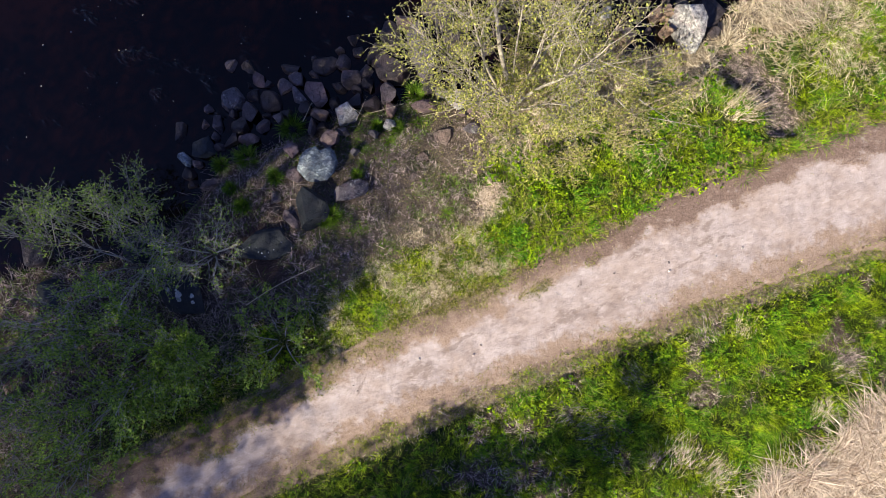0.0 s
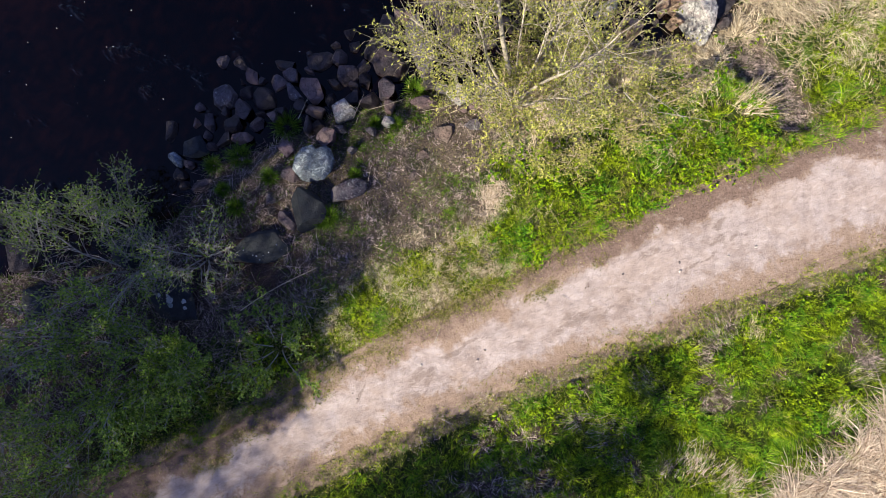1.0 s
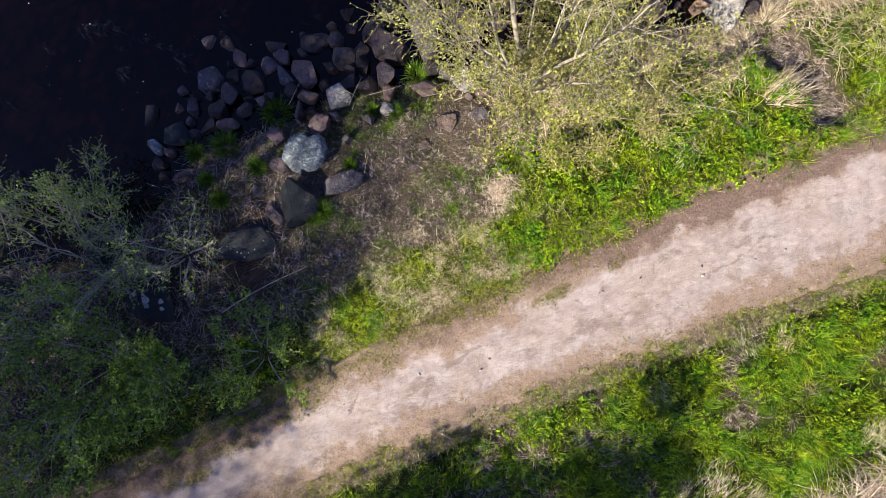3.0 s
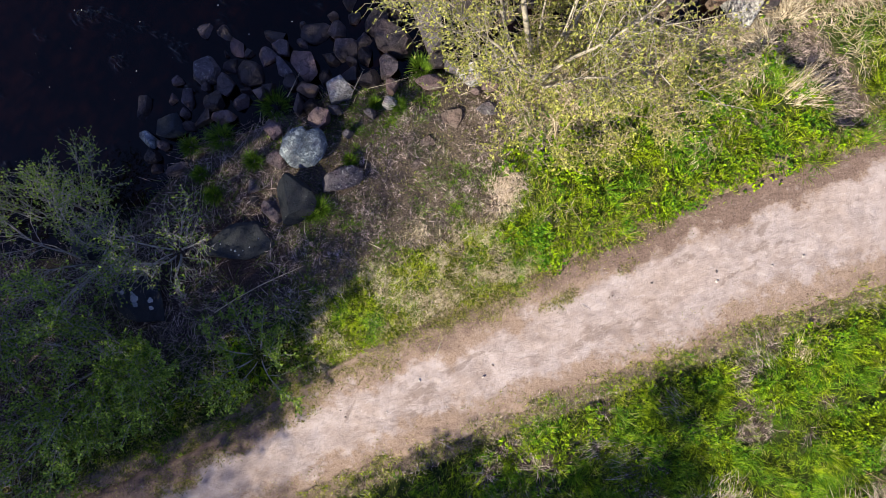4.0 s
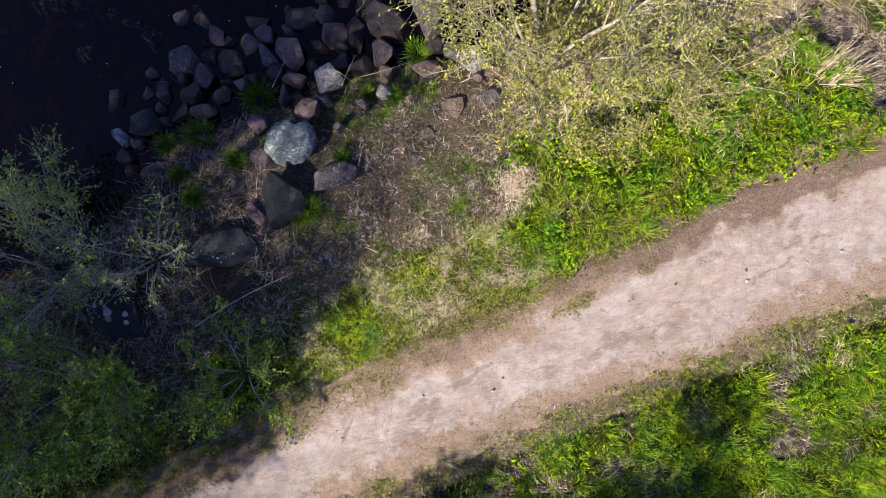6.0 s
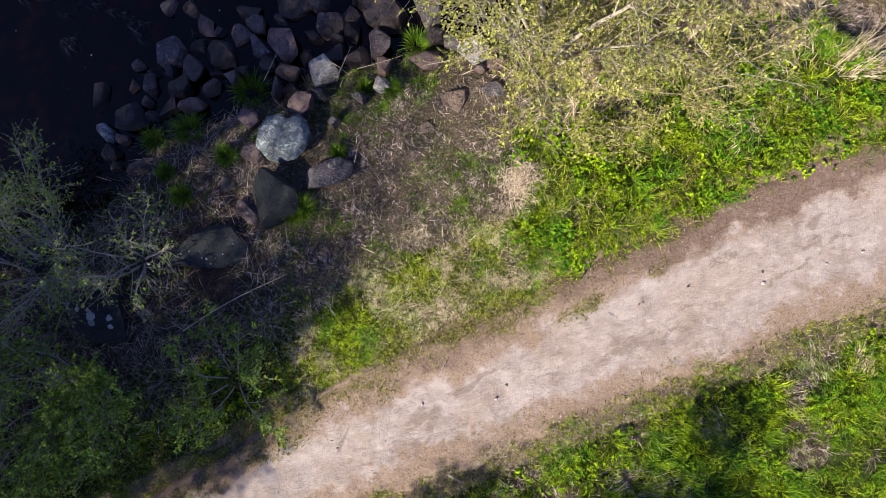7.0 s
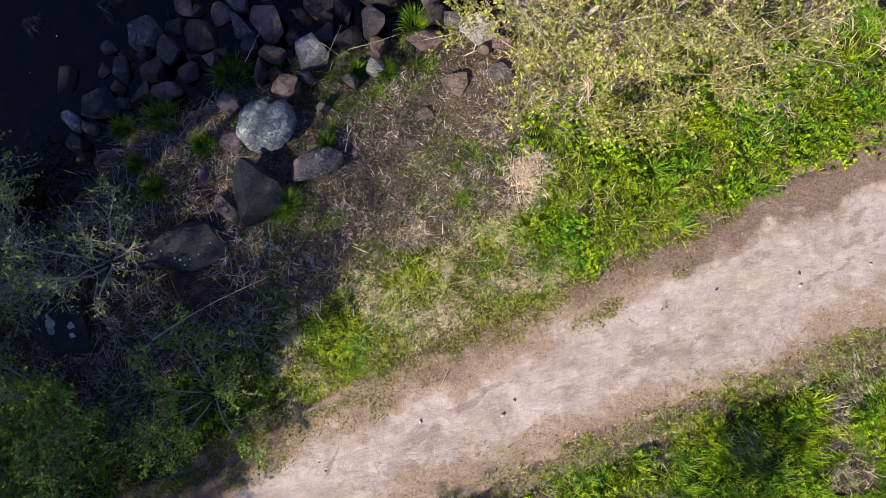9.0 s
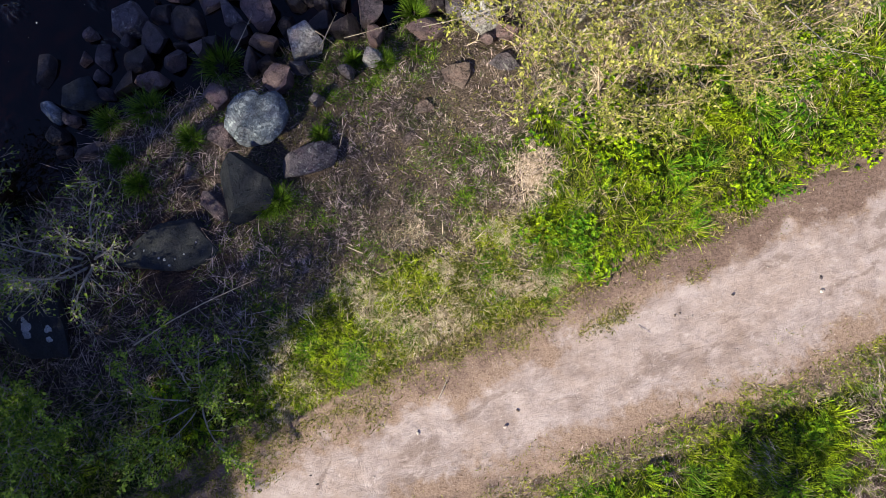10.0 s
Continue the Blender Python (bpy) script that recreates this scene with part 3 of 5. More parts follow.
def lush_at(x, y):
    """How green the plants stand, 0 to 1."""
    up, down, inland = y - dirt_upper(x), dirt_lower(x) - y, shore(x) - y
    n = wander(x, y, 0.7, 3) - 0.5
    right = ramp(x + 0.35 * (y - 1) + 0.9 * n + 0.7 * (wander(x, y, 0.25, 27) - 0.5), 0.6, 1.2) * ramp(up + 0.35 * n, -0.12, 0.18) * (1 - ramp(up + 0.8 * n - 0.06 * x, 1.7, 2.7))
    corner = 0.75 * ramp(x, 5.2, 6.2) * ramp(up + 0.3 * n, 0.05, 0.35) * np.clip(ramp(wander(x, y, 0.38, 29), 0.62 - 0.24 * ramp(x, 7.4, 8.4), 0.74 - 0.2 * ramp(x, 7.4, 8.4)) * 0.85 + 0.9 * (1 - ramp(up, 0.5, 1.1)), 0, 1)
    edge = 0.9 * ramp(x + 0.3 * up + n, 8.0, 8.7) * ramp(wander(x, y, 0.4, 28), 0.3, 0.5) * ramp(up, 0.1, 0.4)
    verge = 0.85 * ramp(up + 0.4 * n, -0.1, 0.25) * (1 - ramp(up + 0.9 * n, 0.8, 1.7)) * ramp(x, -2.3, -1.4) * ramp(wander(x, y, 0.35, 15), 0.3, 0.5)
    clump = ramp(0.5 - np.hypot(x - (-1.5), y - (-1.18)) + 0.3 * n, -0.15, 0.1)
    left = ramp(up + 0.5 * n, -0.3, 0.1) * (1 - ramp(x + 0.3 * y, -2.6, -2.0)) * ramp(x, -8.0, -5.5) * (1 - ramp(up + 0.8 * n, 1.2, 2.2))
    below = ramp(down + 0.5 * n, -0.12, 0.3) * (0.55 + 0.45 * ramp(x + n, -1.0, 1.5)) * (1 - reeds_at(x, y)) * (1 - 0.8 * worn_at(x, y))
    return np.clip(np.maximum.reduce((right, corner, edge, verge, clump, left, below)), 0, 1) * ramp(inland, 0.3, 0.8) * (1 - shade_hollow(x, y)) * (1 - ramp(0.3 - np.hypot(x - 1.03, (y - 1.0) * 0.9) + 0.4 * n, -0.1, 0.1))


def worn_at(x, y):
    """Small brown spots of dead stalks in the grass below the path."""
    brown = ramp(0.75 - np.hypot((x - 1.3) * 0.55, y + 4.8), -0.2, 0.3) * ramp(wander(x, y, 0.22, 35), 0.4, 0.55)
    return np.maximum(brown, ramp(0.6 * wander(x, y, 0.5, 31) + 0.4 * wander(x, y, 0.17, 34), 0.62, 0.72))


def reeds_at(x, y):
    """Where last year's bleached reeds lie, below the path."""
    n = wander(x, y, 0.8, 9) - 0.5
    return ramp((-5.6 + (x - 5.2) * 0.63) - y + 0.7 * n, -0.1, 0.3) * ramp(x + n, 4.3, 5.2)


def dry_at(x, y):
    up, inland = y - dirt_upper(x), shore(x) - y
    # the last factor darkens the hollow's ground, painting in part of its shade
    return (0.12 + 0.88 * ramp(x + 0.4 * y, -3.4, -1.8)) * ramp(up, 0.0, 0.4) * ramp(inland + 0.5 * (wander(x, y, 0.6, 4) - 0.5), 0.35, 0.9) * (1 - 0.75 * shade_hollow(x, y))


ground, gx, gy = sheet("ground", spread_axis(-10.6, 10.6, 0.07, 300), spread_axis(-6.6, 7.0, 0.07, 300), height, GROUND)
for key, values in (("lush", lush_at(gx, gy)), ("dry", np.clip(dry_at(gx, gy) + reeds_at(gx, gy), 0, 1)), ("trodden", 1 - np.maximum(ramp(gy - dirt_upper(gx), 0.1, 0.75), ramp(dirt_lower(gx) - gy, 0.1, 0.6))), ("wet", 1 - ramp(shore(gx) - gy, -0.25, 0.25))):
    ground.data.attributes.new(key, "FLOAT", "POINT").data.foreach_set("value", values.astype(np.float32))
tagged(ground, "river bank soil with dead grass, moss and turf", "ground", kind="structure")

path_x = np.arange(-13, 13.01, 0.03)
path_u = np.linspace(-0.08, 1.08, 76)
X, U = np.meshgrid(path_x, path_u, indexing="ij")
wob_u = 0.3 * (wander(X, X * 0, 1.1, 1) - 0.5) + 0.16 * (wander(X, U, 0.25, 2) - 0.5)
wob_l = 0.3 * (wander(X, X * 0, 0.9, 6) - 0.5) + 0.16 * (wander(X, U, 0.25, 8) - 0.5)
Y = dirt_lower(X) + wob_l + U * (dirt_upper(X) + wob_u - dirt_lower(X) - wob_l)
rim = np.minimum(U, 1 - U)
Z = 0.005 - 0.07 * (1 - ramp(rim, -0.08, 0.035)) + 0.02 * (wander(X, Y, 0.5, 3) - 0.5) + 0.012 * (wander(X, Y, 0.14, 4) - 0.5) + 0.007 * (wander(X, Y, 0.07, 7) - 0.5)
Z -= 0.02 * np.exp(-((U - 0.36) / 0.1) ** 2) + 0.02 * np.exp(-((U - 0.62) / 0.1) ** 2)
i, j = np.meshgrid(np.arange(len(path_x) - 1), np.arange(len(path_u) - 1), indexing="ij")
a = (i * len(path_u) + j).ravel()
k = len(path_u)
tris = np.concatenate((np.stack((a, a + k, a + k + 1), 1), np.stack((a, a + k + 1, a + 1), 1)))
footpath = new("footpath", mesh_of("footpath", np.stack((X.ravel(), Y.ravel(), Z.ravel()), 1), tris, DUST, True))
from_up, from_low = dirt_upper(X) - Y, Y - dirt_lower(X)
rag = 0.45 * (wander(X, Y, 0.6, 81) - 0.5) + 0.3 * (wander(X, Y, 0.22, 82) - 0.5)
border = np.maximum(1 - ramp(from_up + rag, 0.2 + 0.24 * ramp(X, -1.5, 0.5) - 0.2 * ramp(X, 2.2, 3.4), 0.78 + 0.18 * ramp(X, -1.5, 0.5) - 0.16 * ramp(X, 2.2, 3.4)), 1 - ramp(from_low + rag, 0.0, 0.85))
# darker soil along the upper border, its left end (x < -2.2) darkened to paint in shade, a darker lower edge, and
# scuffs trodden into the dust: place, half axes, turn in degrees
darkened = np.maximum(0.55 * ramp(X, -1.8, -0.8) + 0.45 * ramp(X, 0.6, 2.2), 0.8 * (1 - ramp(X, -3.2, -2.2))) * (1 - ramp(from_up + rag, 0.25, 0.65)) + 0.45 * (1 - ramp(from_low, 0.1, 0.35))
scuffed = np.zeros_like(X)
for sx, sy, rx, ry, turn in ((5.14, 0.46, 0.09, 0.15, 0), (5.45, 0.37, 0.22, 0.1, 25), (5.4, 0.09, 0.2, 0.09, 40), (5.75, 0.13, 0.17, 0.08, 30), (5.1, -0.3, 0.5, 0.03, 24),
                             (4.0, -0.18, 0.3, 0.08, 25), (2.84, -0.78, 0.09, 0.06, 0), (3.5, -0.9, 0.2, 0.06, 25), (2.5, -1.42, 0.55, 0.12, 22), (3.2, -1.22, 0.25, 0.07, 25),
                             (-0.5, -2.5, 0.4, 0.16, 30), (-0.6, -2.85, 0.45, 0.12, 25), (0.35, -1.92, 0.5, 0.06, 25), (-1.65, -2.75, 0.3, 0.03, 60), (3.9, 0.05, 0.35, 0.1, 25)):
    c, q = math.cos(radians(turn)), math.sin(radians(turn))
    du, dv = X - sx + 0.3 * (wander(X, Y, 0.22, 85) - 0.5), Y - sy + 0.24 * (wander(X, Y, 0.18, 86) - 0.5)
    u, v = (du * c + dv * q) / rx, (dv * c - du * q) / ry
    scuffed = np.maximum(scuffed, np.exp(-u * u - v * v))
for key, values in (("border", border), ("darkened", darkened), ("scuffed", scuffed)):
    footpath.data.attributes.new(key, "FLOAT", "POINT").data.foreach_set("value", values.ravel().astype(np.float32))
tagged(footpath, "trodden pale dusty footpath with brown gritty borders", "path", kind="structure")

water, _, _ = sheet("water", np.linspace(-300, 300, 5), np.linspace(-60, 42, 5), lambda x, y: x * 0 + WATER_Z, WATER)
tagged(water, "dark peat-brown river water with faint ripples", "water", kind="structure")

# ---- trees beyond the view, whose shade falls on the bank and the path ----
shade_tree(-14.5, -6.5, [(-6.9, 2.0, 4.5, 3.2, 30, 6400, 8.5, 12), (-5.4, -2.1, 2.9, 1.5, 27, 3400, 8.0, 9.9), (-3.6, -2.8, 1.0, 0.35, 25, 360, 8.0, 9.9), (-5.5, -0.3, 1.3, 0.7, 20, 800, 8.0, 9.9), (-2.84, -0.64, 0.5, 0.7, 0, 330, 8.0, 9.9), (-2.5, -1.65, 0.3, 0.45, 0, 170, 8.0, 9.9), (-2.0, -0.35, 0.3, 0.45, 0, 170, 8.0, 9.9)], "tall leafy tree on the river bank")
shade_tree(-19, -18, [(-7.0, -5.3, 3.0, 1.6, 28, 7000, 14, 18), (-9.5, -4.8, 2.5, 2.2, 20, 4500, 14, 18), (-4.3, -4.8, 1.7, 0.7, 28, 1400, 14, 18)], "tall leafy tree beside the path")
shade_tree(-12.0, -6.2, [(-3.4, 3.3, 2.4, 1.5, 40, 1800, 9, 9.9), (-1.5, 1.9, 2.1, 1.0, 45, 1250, 12, 16), (-1.85, 0.6, 1.5, 0.5, 38, 800, 12, 16)], "slender tree with thin spring foliage")
shade_tree(-4.6, -10.2, [(-0.6, -5.1, 2.2, 0.8, 12, 1500, 6.0, 8.0), (2.2, -4.15, 2.2, 0.45, 14, 520, 6.0, 8.0), (3.3, -4.35, 1.1, 0.5, 14, 520, 6.0, 8.0), (4.1, -2.6, 0.9, 0.25, 20, 230, 6.0, 8.0), (0.3, -3.5, 0.35, 0.06, 15, 70, 6.0, 8.0), (-0.2, -4.05, 0.7, 0.15, 20, 170, 6.0, 8.0)], "tall leafy tree below the path")

# ---- stones of the bank ----
stone(-4.43, 3.99, -0.41, 0.33, 0.29, 6, "mauve", 3)
stone(-4.10, 3.94, -0.46, 0.31, 0.33, 40, "dark", 4)
stone(-3.88, 3.68, -0.45, 0.26, 0.36, 0, "pink", 5)
stone(-4.46, 3.25, -0.33, 0.65, 0.60, 0, "grey", 6, detail=5, sides=((100, 0.44), (40, 0.42), (-15, 0.46), (-75, 0.45), (-130, 0.42), (165, 0.42)))
stone(-3.65, 3.19, -0.36, 0.51, 0.46, 9, "dark", 7)
stone(-4.03, 2.96, -0.32, 0.31, 0.42, -5, "mauve", 8)
stone(-3.02, 3.26, -0.34, 0.46, 0.24, -48, "grey", 9)
stone(-2.62, 3.32, -0.22, 0.55, 0.55, -6, "pink", 10)
stone(-2.58, 2.92, -0.25, 0.45, 0.32, -9, "orange", 11)
stone(-2.42, 3.98, -0.44, 0.62, 0.46, 6, "dark", 12)
stone(-2.06, 4.02, -0.34, 0.38, 0.39, -15, "mauve", 13)
stone(-1.89, 3.63, -0.30, 0.42, 0.43, -12, "mauve", 14)
stone(-2.16, 3.48, -0.36, 0.37, 0.35, 0, "dark", 15)
stone(-2.24, 3.12, -0.30, 0.24, 0.38, 12, "dark", 16)
stone(-1.80, 3.19, -0.33, 0.38, 0.31, 0, "dark", 17)
stone(-1.45, 3.05, -0.22, 0.42, 0.38, 18, "dark", 18)
stone(-1.97, 2.86, -0.07, 0.49, 0.49, 6, "pale", 19)
stone(-1.09, 3.32, -0.14, 0.36, 0.52, -7, "mauve", 20)
stone(-1.39, 4.18, -0.29, 0.30, 0.52, -15, "dark", 21)
stone(-1.02, 3.84, -0.19, 0.66, 0.79, 20, "dark", 22, detail=5)
stone(-0.39, 4.13, -0.12, 0.47, 1.44, 12, "grey", 23, detail=5)
stone(-0.72, 4.83, -0.27, 0.40, 0.34, 0, "pink", 24)
stone(-1.03, 2.95, -0.17, 0.23, 0.31, 0, "pink", 25)
stone(-0.33, 2.99, -0.09, 0.56, 0.27, 8, "pink", 26)
stone(0.04, 3.28, -0.07, 0.31, 0.23, 0, "grey", 27)
stone(-5.02, 2.73, -0.41, 0.17, 0.24, 0, "pink", 28)
stone(-4.75, 2.72, -0.36, 0.19, 0.43, 7, "mauve", 29)
stone(-5.51, 2.54, -0.41, 0.30, 0.46, -10, "dark", 30)
stone(-5.03, 2.23, -0.31, 0.62, 0.50, -11, "slate", 31, detail=5)
stone(-5.46, 1.96, -0.33, 0.31, 0.36, 12, "blue", 32)
stone(-4.92, 1.44, -0.33, 0.47, 0.29, -7, "mauve", 33)
stone(-4.26, 2.67, -0.30, 0.35, 0.38, 0, "dark", 34)
stone(-3.78, 2.66, -0.29, 0.33, 0.31, 2, "mauve", 35)
stone(-4.10, 2.37, -0.27, 0.47, 0.24, -4, "pink", 36)
stone(-4.47, 2.39, -0.36, 0.43, 0.32, 30, "dark", 37)
stone(-3.44, 2.81, -0.28, 0.23, 0.26, 0, "mauve", 38)
stone(-3.12, 2.12, -0.12, 0.37, 0.37, -15, "pink", 39)
stone(-2.72, 2.60, -0.17, 0.21, 0.40, 3, "mauve", 40)
stone(-2.32, 2.29, -0.03, 0.37, 0.40, -9, "pink", 41)
stone(-2.04, 2.49, -0.07, 0.23, 0.19, 12, "grey", 42)
stone(-2.54, 1.80, 0.09, 0.80, 0.82, -12, "blue", 43, detail=5, dents=((86, 0.2, 16),))
stone(-2.68, 0.86, 0.27, 0.72, 0.84, 30, "slate", 44, detail=5)
stone(-1.85, 1.21, 0.09, 0.78, 0.38, 22, "grey", 45, detail=5)
stone(-3.04, 1.58, -0.14, 0.37, 0.37, 24, "mauve", 46)
stone(-3.84, 1.25, -0.27, 0.28, 0.21, 20, "pink", 47)
stone(-3.44, 1.11, -0.22, 0.24, 0.28, 0, "grey", 48)
stone(-3.48, 0.86, -0.22, 0.28, 0.26, 0, "dark", 49)
stone(-3.08, 0.62, -0.07, 0.36, 0.5, 15, "mauve", 50)
slab = stone(-3.72, 0.07, 0.12, 1.44, 0.70, 20, "slate", 51, detail=5)
stone(-3.68, -0.26, -0.14, 0.60, 0.38, 0, "dark", 52)
spotted = stone(-5.27, -0.89, 0.22, 1.03, 0.79, -10, "slate", 53, detail=5)
stone(-6.34, 0.18, -0.07, 0.76, 0.84, 10, "slate", 54, detail=5)
stone(-2.86, -0.03, -0.15, 0.20, 0.13, -20, "grey", 55)
stone(-8.25, -0.84, -0.22, 0.71, 0.63, 0, "slate", 56, detail=5)
stone(-8.59, 0.11, -0.34, 0.66, 0.80, 10, "dark", 57, detail=5)
stone(-3.37, -0.57, -0.27, 0.65, 0.46, 0, "dark", 58)
stone(-4.57, -0.67, -0.17, 0.28, 0.20, 0, "grey", 59)
stone(-1.42, 2.42, 0.01, 0.23, 0.17, -15, "grey", 60)
stone(-1.05, 2.60, -0.01, 0.30, 0.19, 6, "pale", 61)
stone(0.34, 3.08, 0.10, 0.52, 0.36, -8, "pale", 62)
stone(0.70, 2.90, 0.01, 0.32, 0.22, 10, "pink", 63)
stone(0.66, 2.48, 0.04, 0.40, 0.26, 12, "grey", 64)
stone(0.10, 2.27, 0.02, 0.44, 0.38, 15, "brown", 65)
stone(-0.38, 1.88, 0.02, 0.24, 0.18, 20, "brown", 66)
stone(-0.53, 1.47, 0.03, 0.26, 0.22, 0, "brown", 67)
stone(-1.78, 2.05, -0.03, 0.22, 0.16, 25, "grey", 68)
stone(0.47, 2.82, 0.03, 0.27, 0.19, 5, "pink", 69)
stone(5.25, 4.53, 0.38, 0.63, 0.98, 17, "pale", 70, detail=5)
stone(4.63, 4.91, -0.17, 0.34, 0.42, -10, "orange", 71)
stone(4.86, 4.9, -0.07, 0.33, 0.36, 25, "orange", 72)
stone(4.81, 4.54, -0.12, 0.26, 0.21, 0, "orange", 73)
stone(5.77, 4.92, -0.29, 0.58, 0.66, 10, "dark", 74)
stone(5.79, 4.48, -0.19, 0.34, 0.37, 0, "dark", 75)
stone(5.63, 5.36, -0.34, 0.66, 0.53, 0, "dark", 76)
stone(4.33, 5.04, -0.34, 0.40, 0.32, 0, "dark", 77)
stone(3.45, 3.58, 0.13, 0.56, 0.33, 10, "orange", 78)
stone(0.27, 4.48, -0.29, 0.66, 0.53, 20, "dark", 79)
stone(0.57, 4.25, -0.17, 0.52, 0.45, 20, "grey", 80)
stone(0.96, 3.62, -0.07, 0.52, 0.39, 0, "grey", 81)
stone(3.86, 4.38, 0.03, 0.47, 0.34, 0, "orange", 82)
stone(2.12, 4.99, -0.27, 0.61, 0.53, 0, "grey", 83)
stone(-1.04, 4.55, -0.29, 0.45, 0.66, 20, "dark", 84)
stone(-1.31, 4.09, -0.34, 0.45, 0.58, 15, "dark", 85)
stone(-0.22, 3.44, -0.19, 0.47, 0.34, 0, "dark", 86)
stone(3.42, 4.78, 0.06, 0.52, 0.42, 12, "pale", 87)
stone(1.47, 5.38, -0.34, 0.80, 0.58, 0, "dark", 88, detail=5)
stone(-0.03, 5.04, -0.34, 0.74, 0.80, 10, "dark", 89, detail=5)
stone(-4.93, 3.05, -0.42, 0.22, 0.18, 0, "mauve", 611)
stone(-1.54, 3.52, -0.32, 0.26, 0.34, 0, "dark", 625)
stone(-1.77, 3.42, -0.32, 0.21, 0.22, 0, "dark", 626)
stone(-2.50, 2.61, -0.32, 0.31, 0.31, 0, "dark", 628)

def lichen(ob, x, y, r, seed):
    """A crust of pale lichen grown on a stone, following its surface."""
    g = np.random.default_rng(seed)
    tree = BVHTree.FromPolygons([ob.matrix_basis @ v.co for v in ob.data.vertices], [tuple(p.vertices) for p in ob.data.polygons])
    ring = [(x, y)] + [(x + r * k * w * math.cos(a), y + r * k * w * math.sin(a)) for k in (0.6, 1.0) for a, w in zip(np.linspace(0, 2 * math.pi, 13)[:12], g.uniform(0.65, 1.15, 12))]
    verts = []
    for n, (px, py) in enumerate(ring):
        at = tree.ray_cast(Vector((px, py, 5)), Vector((0, 0, -1)))[0]
        if at is None:
            return
        verts.append(ob.matrix_basis.inverted() @ (at + Vector((0, 0, 0.006 if n < 13 else -0.001))))
    tris = [(0, 1 + i, 1 + (i + 1) % 12) for i in range(12)]
    for i in range(12):
        j = (i + 1) % 12
        tris += [(1 + i, 13 + i, 13 + j), (1 + i, 13 + j, 1 + j)]
    child = new("lichen", mesh_of("lichen", verts, tris, LICHEN, True))
    child.parent = ob
    tagged(child, "pale grey-white lichen crust")


for n, (x, y, r) in enumerate(((-5.33, -0.87, 0.09), (-5.31, -0.97, 0.06), (-5.04, -0.90, 0.055), (-5.03, -1.03, 0.045), (-5.57, -0.77, 0.05), (-5.38, -0.78, 0.035))):
    lichen(spotted, x, y, r, 500 + n)
for n, (x, y, r) in enumerate(((-4.2, 0.03, 0.035), (-4.03, 0.03, 0.022), (-3.91, 0.07, 0.02), (-3.73, -0.03, 0.025), (-3.66, -0.05, 0.03), (-3.53, -0.04, 0.018), (-3.27, 0.17, 0.018), (-3.42, 0.02, 0.018), (-3.6, -0.12, 0.025))):
    lichen(slab, x, y, 0.75 * r, 520 + n)

# single stones lying on the path
def pebble(x, y, long, wide, turn, seed, label, kind="pebble"):
    """A rounded flat pebble, half sunk in the dust."""
    bm = bmesh.new()
    bmesh.ops.create_icosphere(bm, subdivisions=2, radius=0.5)
    for v in bm.verts:
        w = 1 + 0.16 * noise.noise(v.co * 2.5 + Vector((seed, 0, 0)))
        v.co = Vector((v.co.x * long * w, v.co.y * wide * w, max(v.co.z, -0.1) * 0.5 * wide * w))
    me = bpy.data.meshes.new("pebble")
    bm.to_mesh(me)
    bm.free()
    me.polygons.foreach_set("use_smooth", np.full(len(me.polygons), True))
    me.materials.append(ROCK[kind][0])
    ob = new("pebble", me)
    ob.matrix_basis = pose(x, y, 0.004, 0, 0, turn)
    return tagged(ob, label, "pebble", "stones lying on the path")


pebble(4.65, -0.50, 0.07, 0.05, 20, 301, "pale flat stone lying on the footpath")
pebble(-0.48, -2.25, 0.055, 0.035, 110, 302, "pale flat stone lying on the footpath")
pebble(-1.745, -2.88, 0.045, 0.025, 10, 303, "small dark stone lying on the footpath", "mauve")
pebble(0.62, -2.18, 0.06, 0.04, 30, 304, "small brownish stone lying on the footpath")
pebble(5.60, -0.22, 0.055, 0.04, 10, 305, "pale flat stone lying on the footpath")
pebble(6.15, -0.05, 0.06, 0.05, 40, 308, "pale flat stone lying on the footpath")
pebble(4.64, -0.33, 0.06, 0.035, 100, 309, "small dark stone lying on the footpath", "mauve")
pebble(-1.83, -2.77, 0.035, 0.02, 20, 310, "small dark stone lying on the footpath", "mauve")
pebble(3.52, -0.54, 0.045, 0.025, 10, 311, "small dark stone lying on the footpath", "mauve")
pebble(2.78, -0.80, 0.04, 0.025, 60, 312, "small brownish stone lying on the footpath", "brown")
pebble(2.84, -0.77, 0.035, 0.02, 10, 313, "small brownish stone lying on the footpath", "brown")
pebble(0.78, -1.98, 0.05, 0.03, 140, 314, "small brownish stone lying on the footpath", "brown")

# lesser stones filling the gaps of the stony band
pick = np.random.default_rng(41)
for tries in range(1500):
    x, y = pick.uniform(-5.7, 5.6), pick.uniform(1.4, 5.4)
    inland = float(shore(x)) - y
    r = pick.uniform(0.08, 0.19)
    if not (-0.22 < inland < 1.1) or pick.random() < 0.4 or (x > -0.8 and inland > 0.5) or any(math.hypot(x - px, y - py) < 0.8 * (r + pr) for px, py, pr in PLACED):
        continue
    kind = "dark" if inland < 0.15 or tries % 3 else "mauve"
    stone(round(x, 2), round(y, 2), max(float(height(x, y)) + 0.1, pick.uniform(-0.5, -0.36)) + r * 0.3, r * 2.2, r * 1.9, pick.uniform(0, 180), kind, 500 + tries, detail=3)


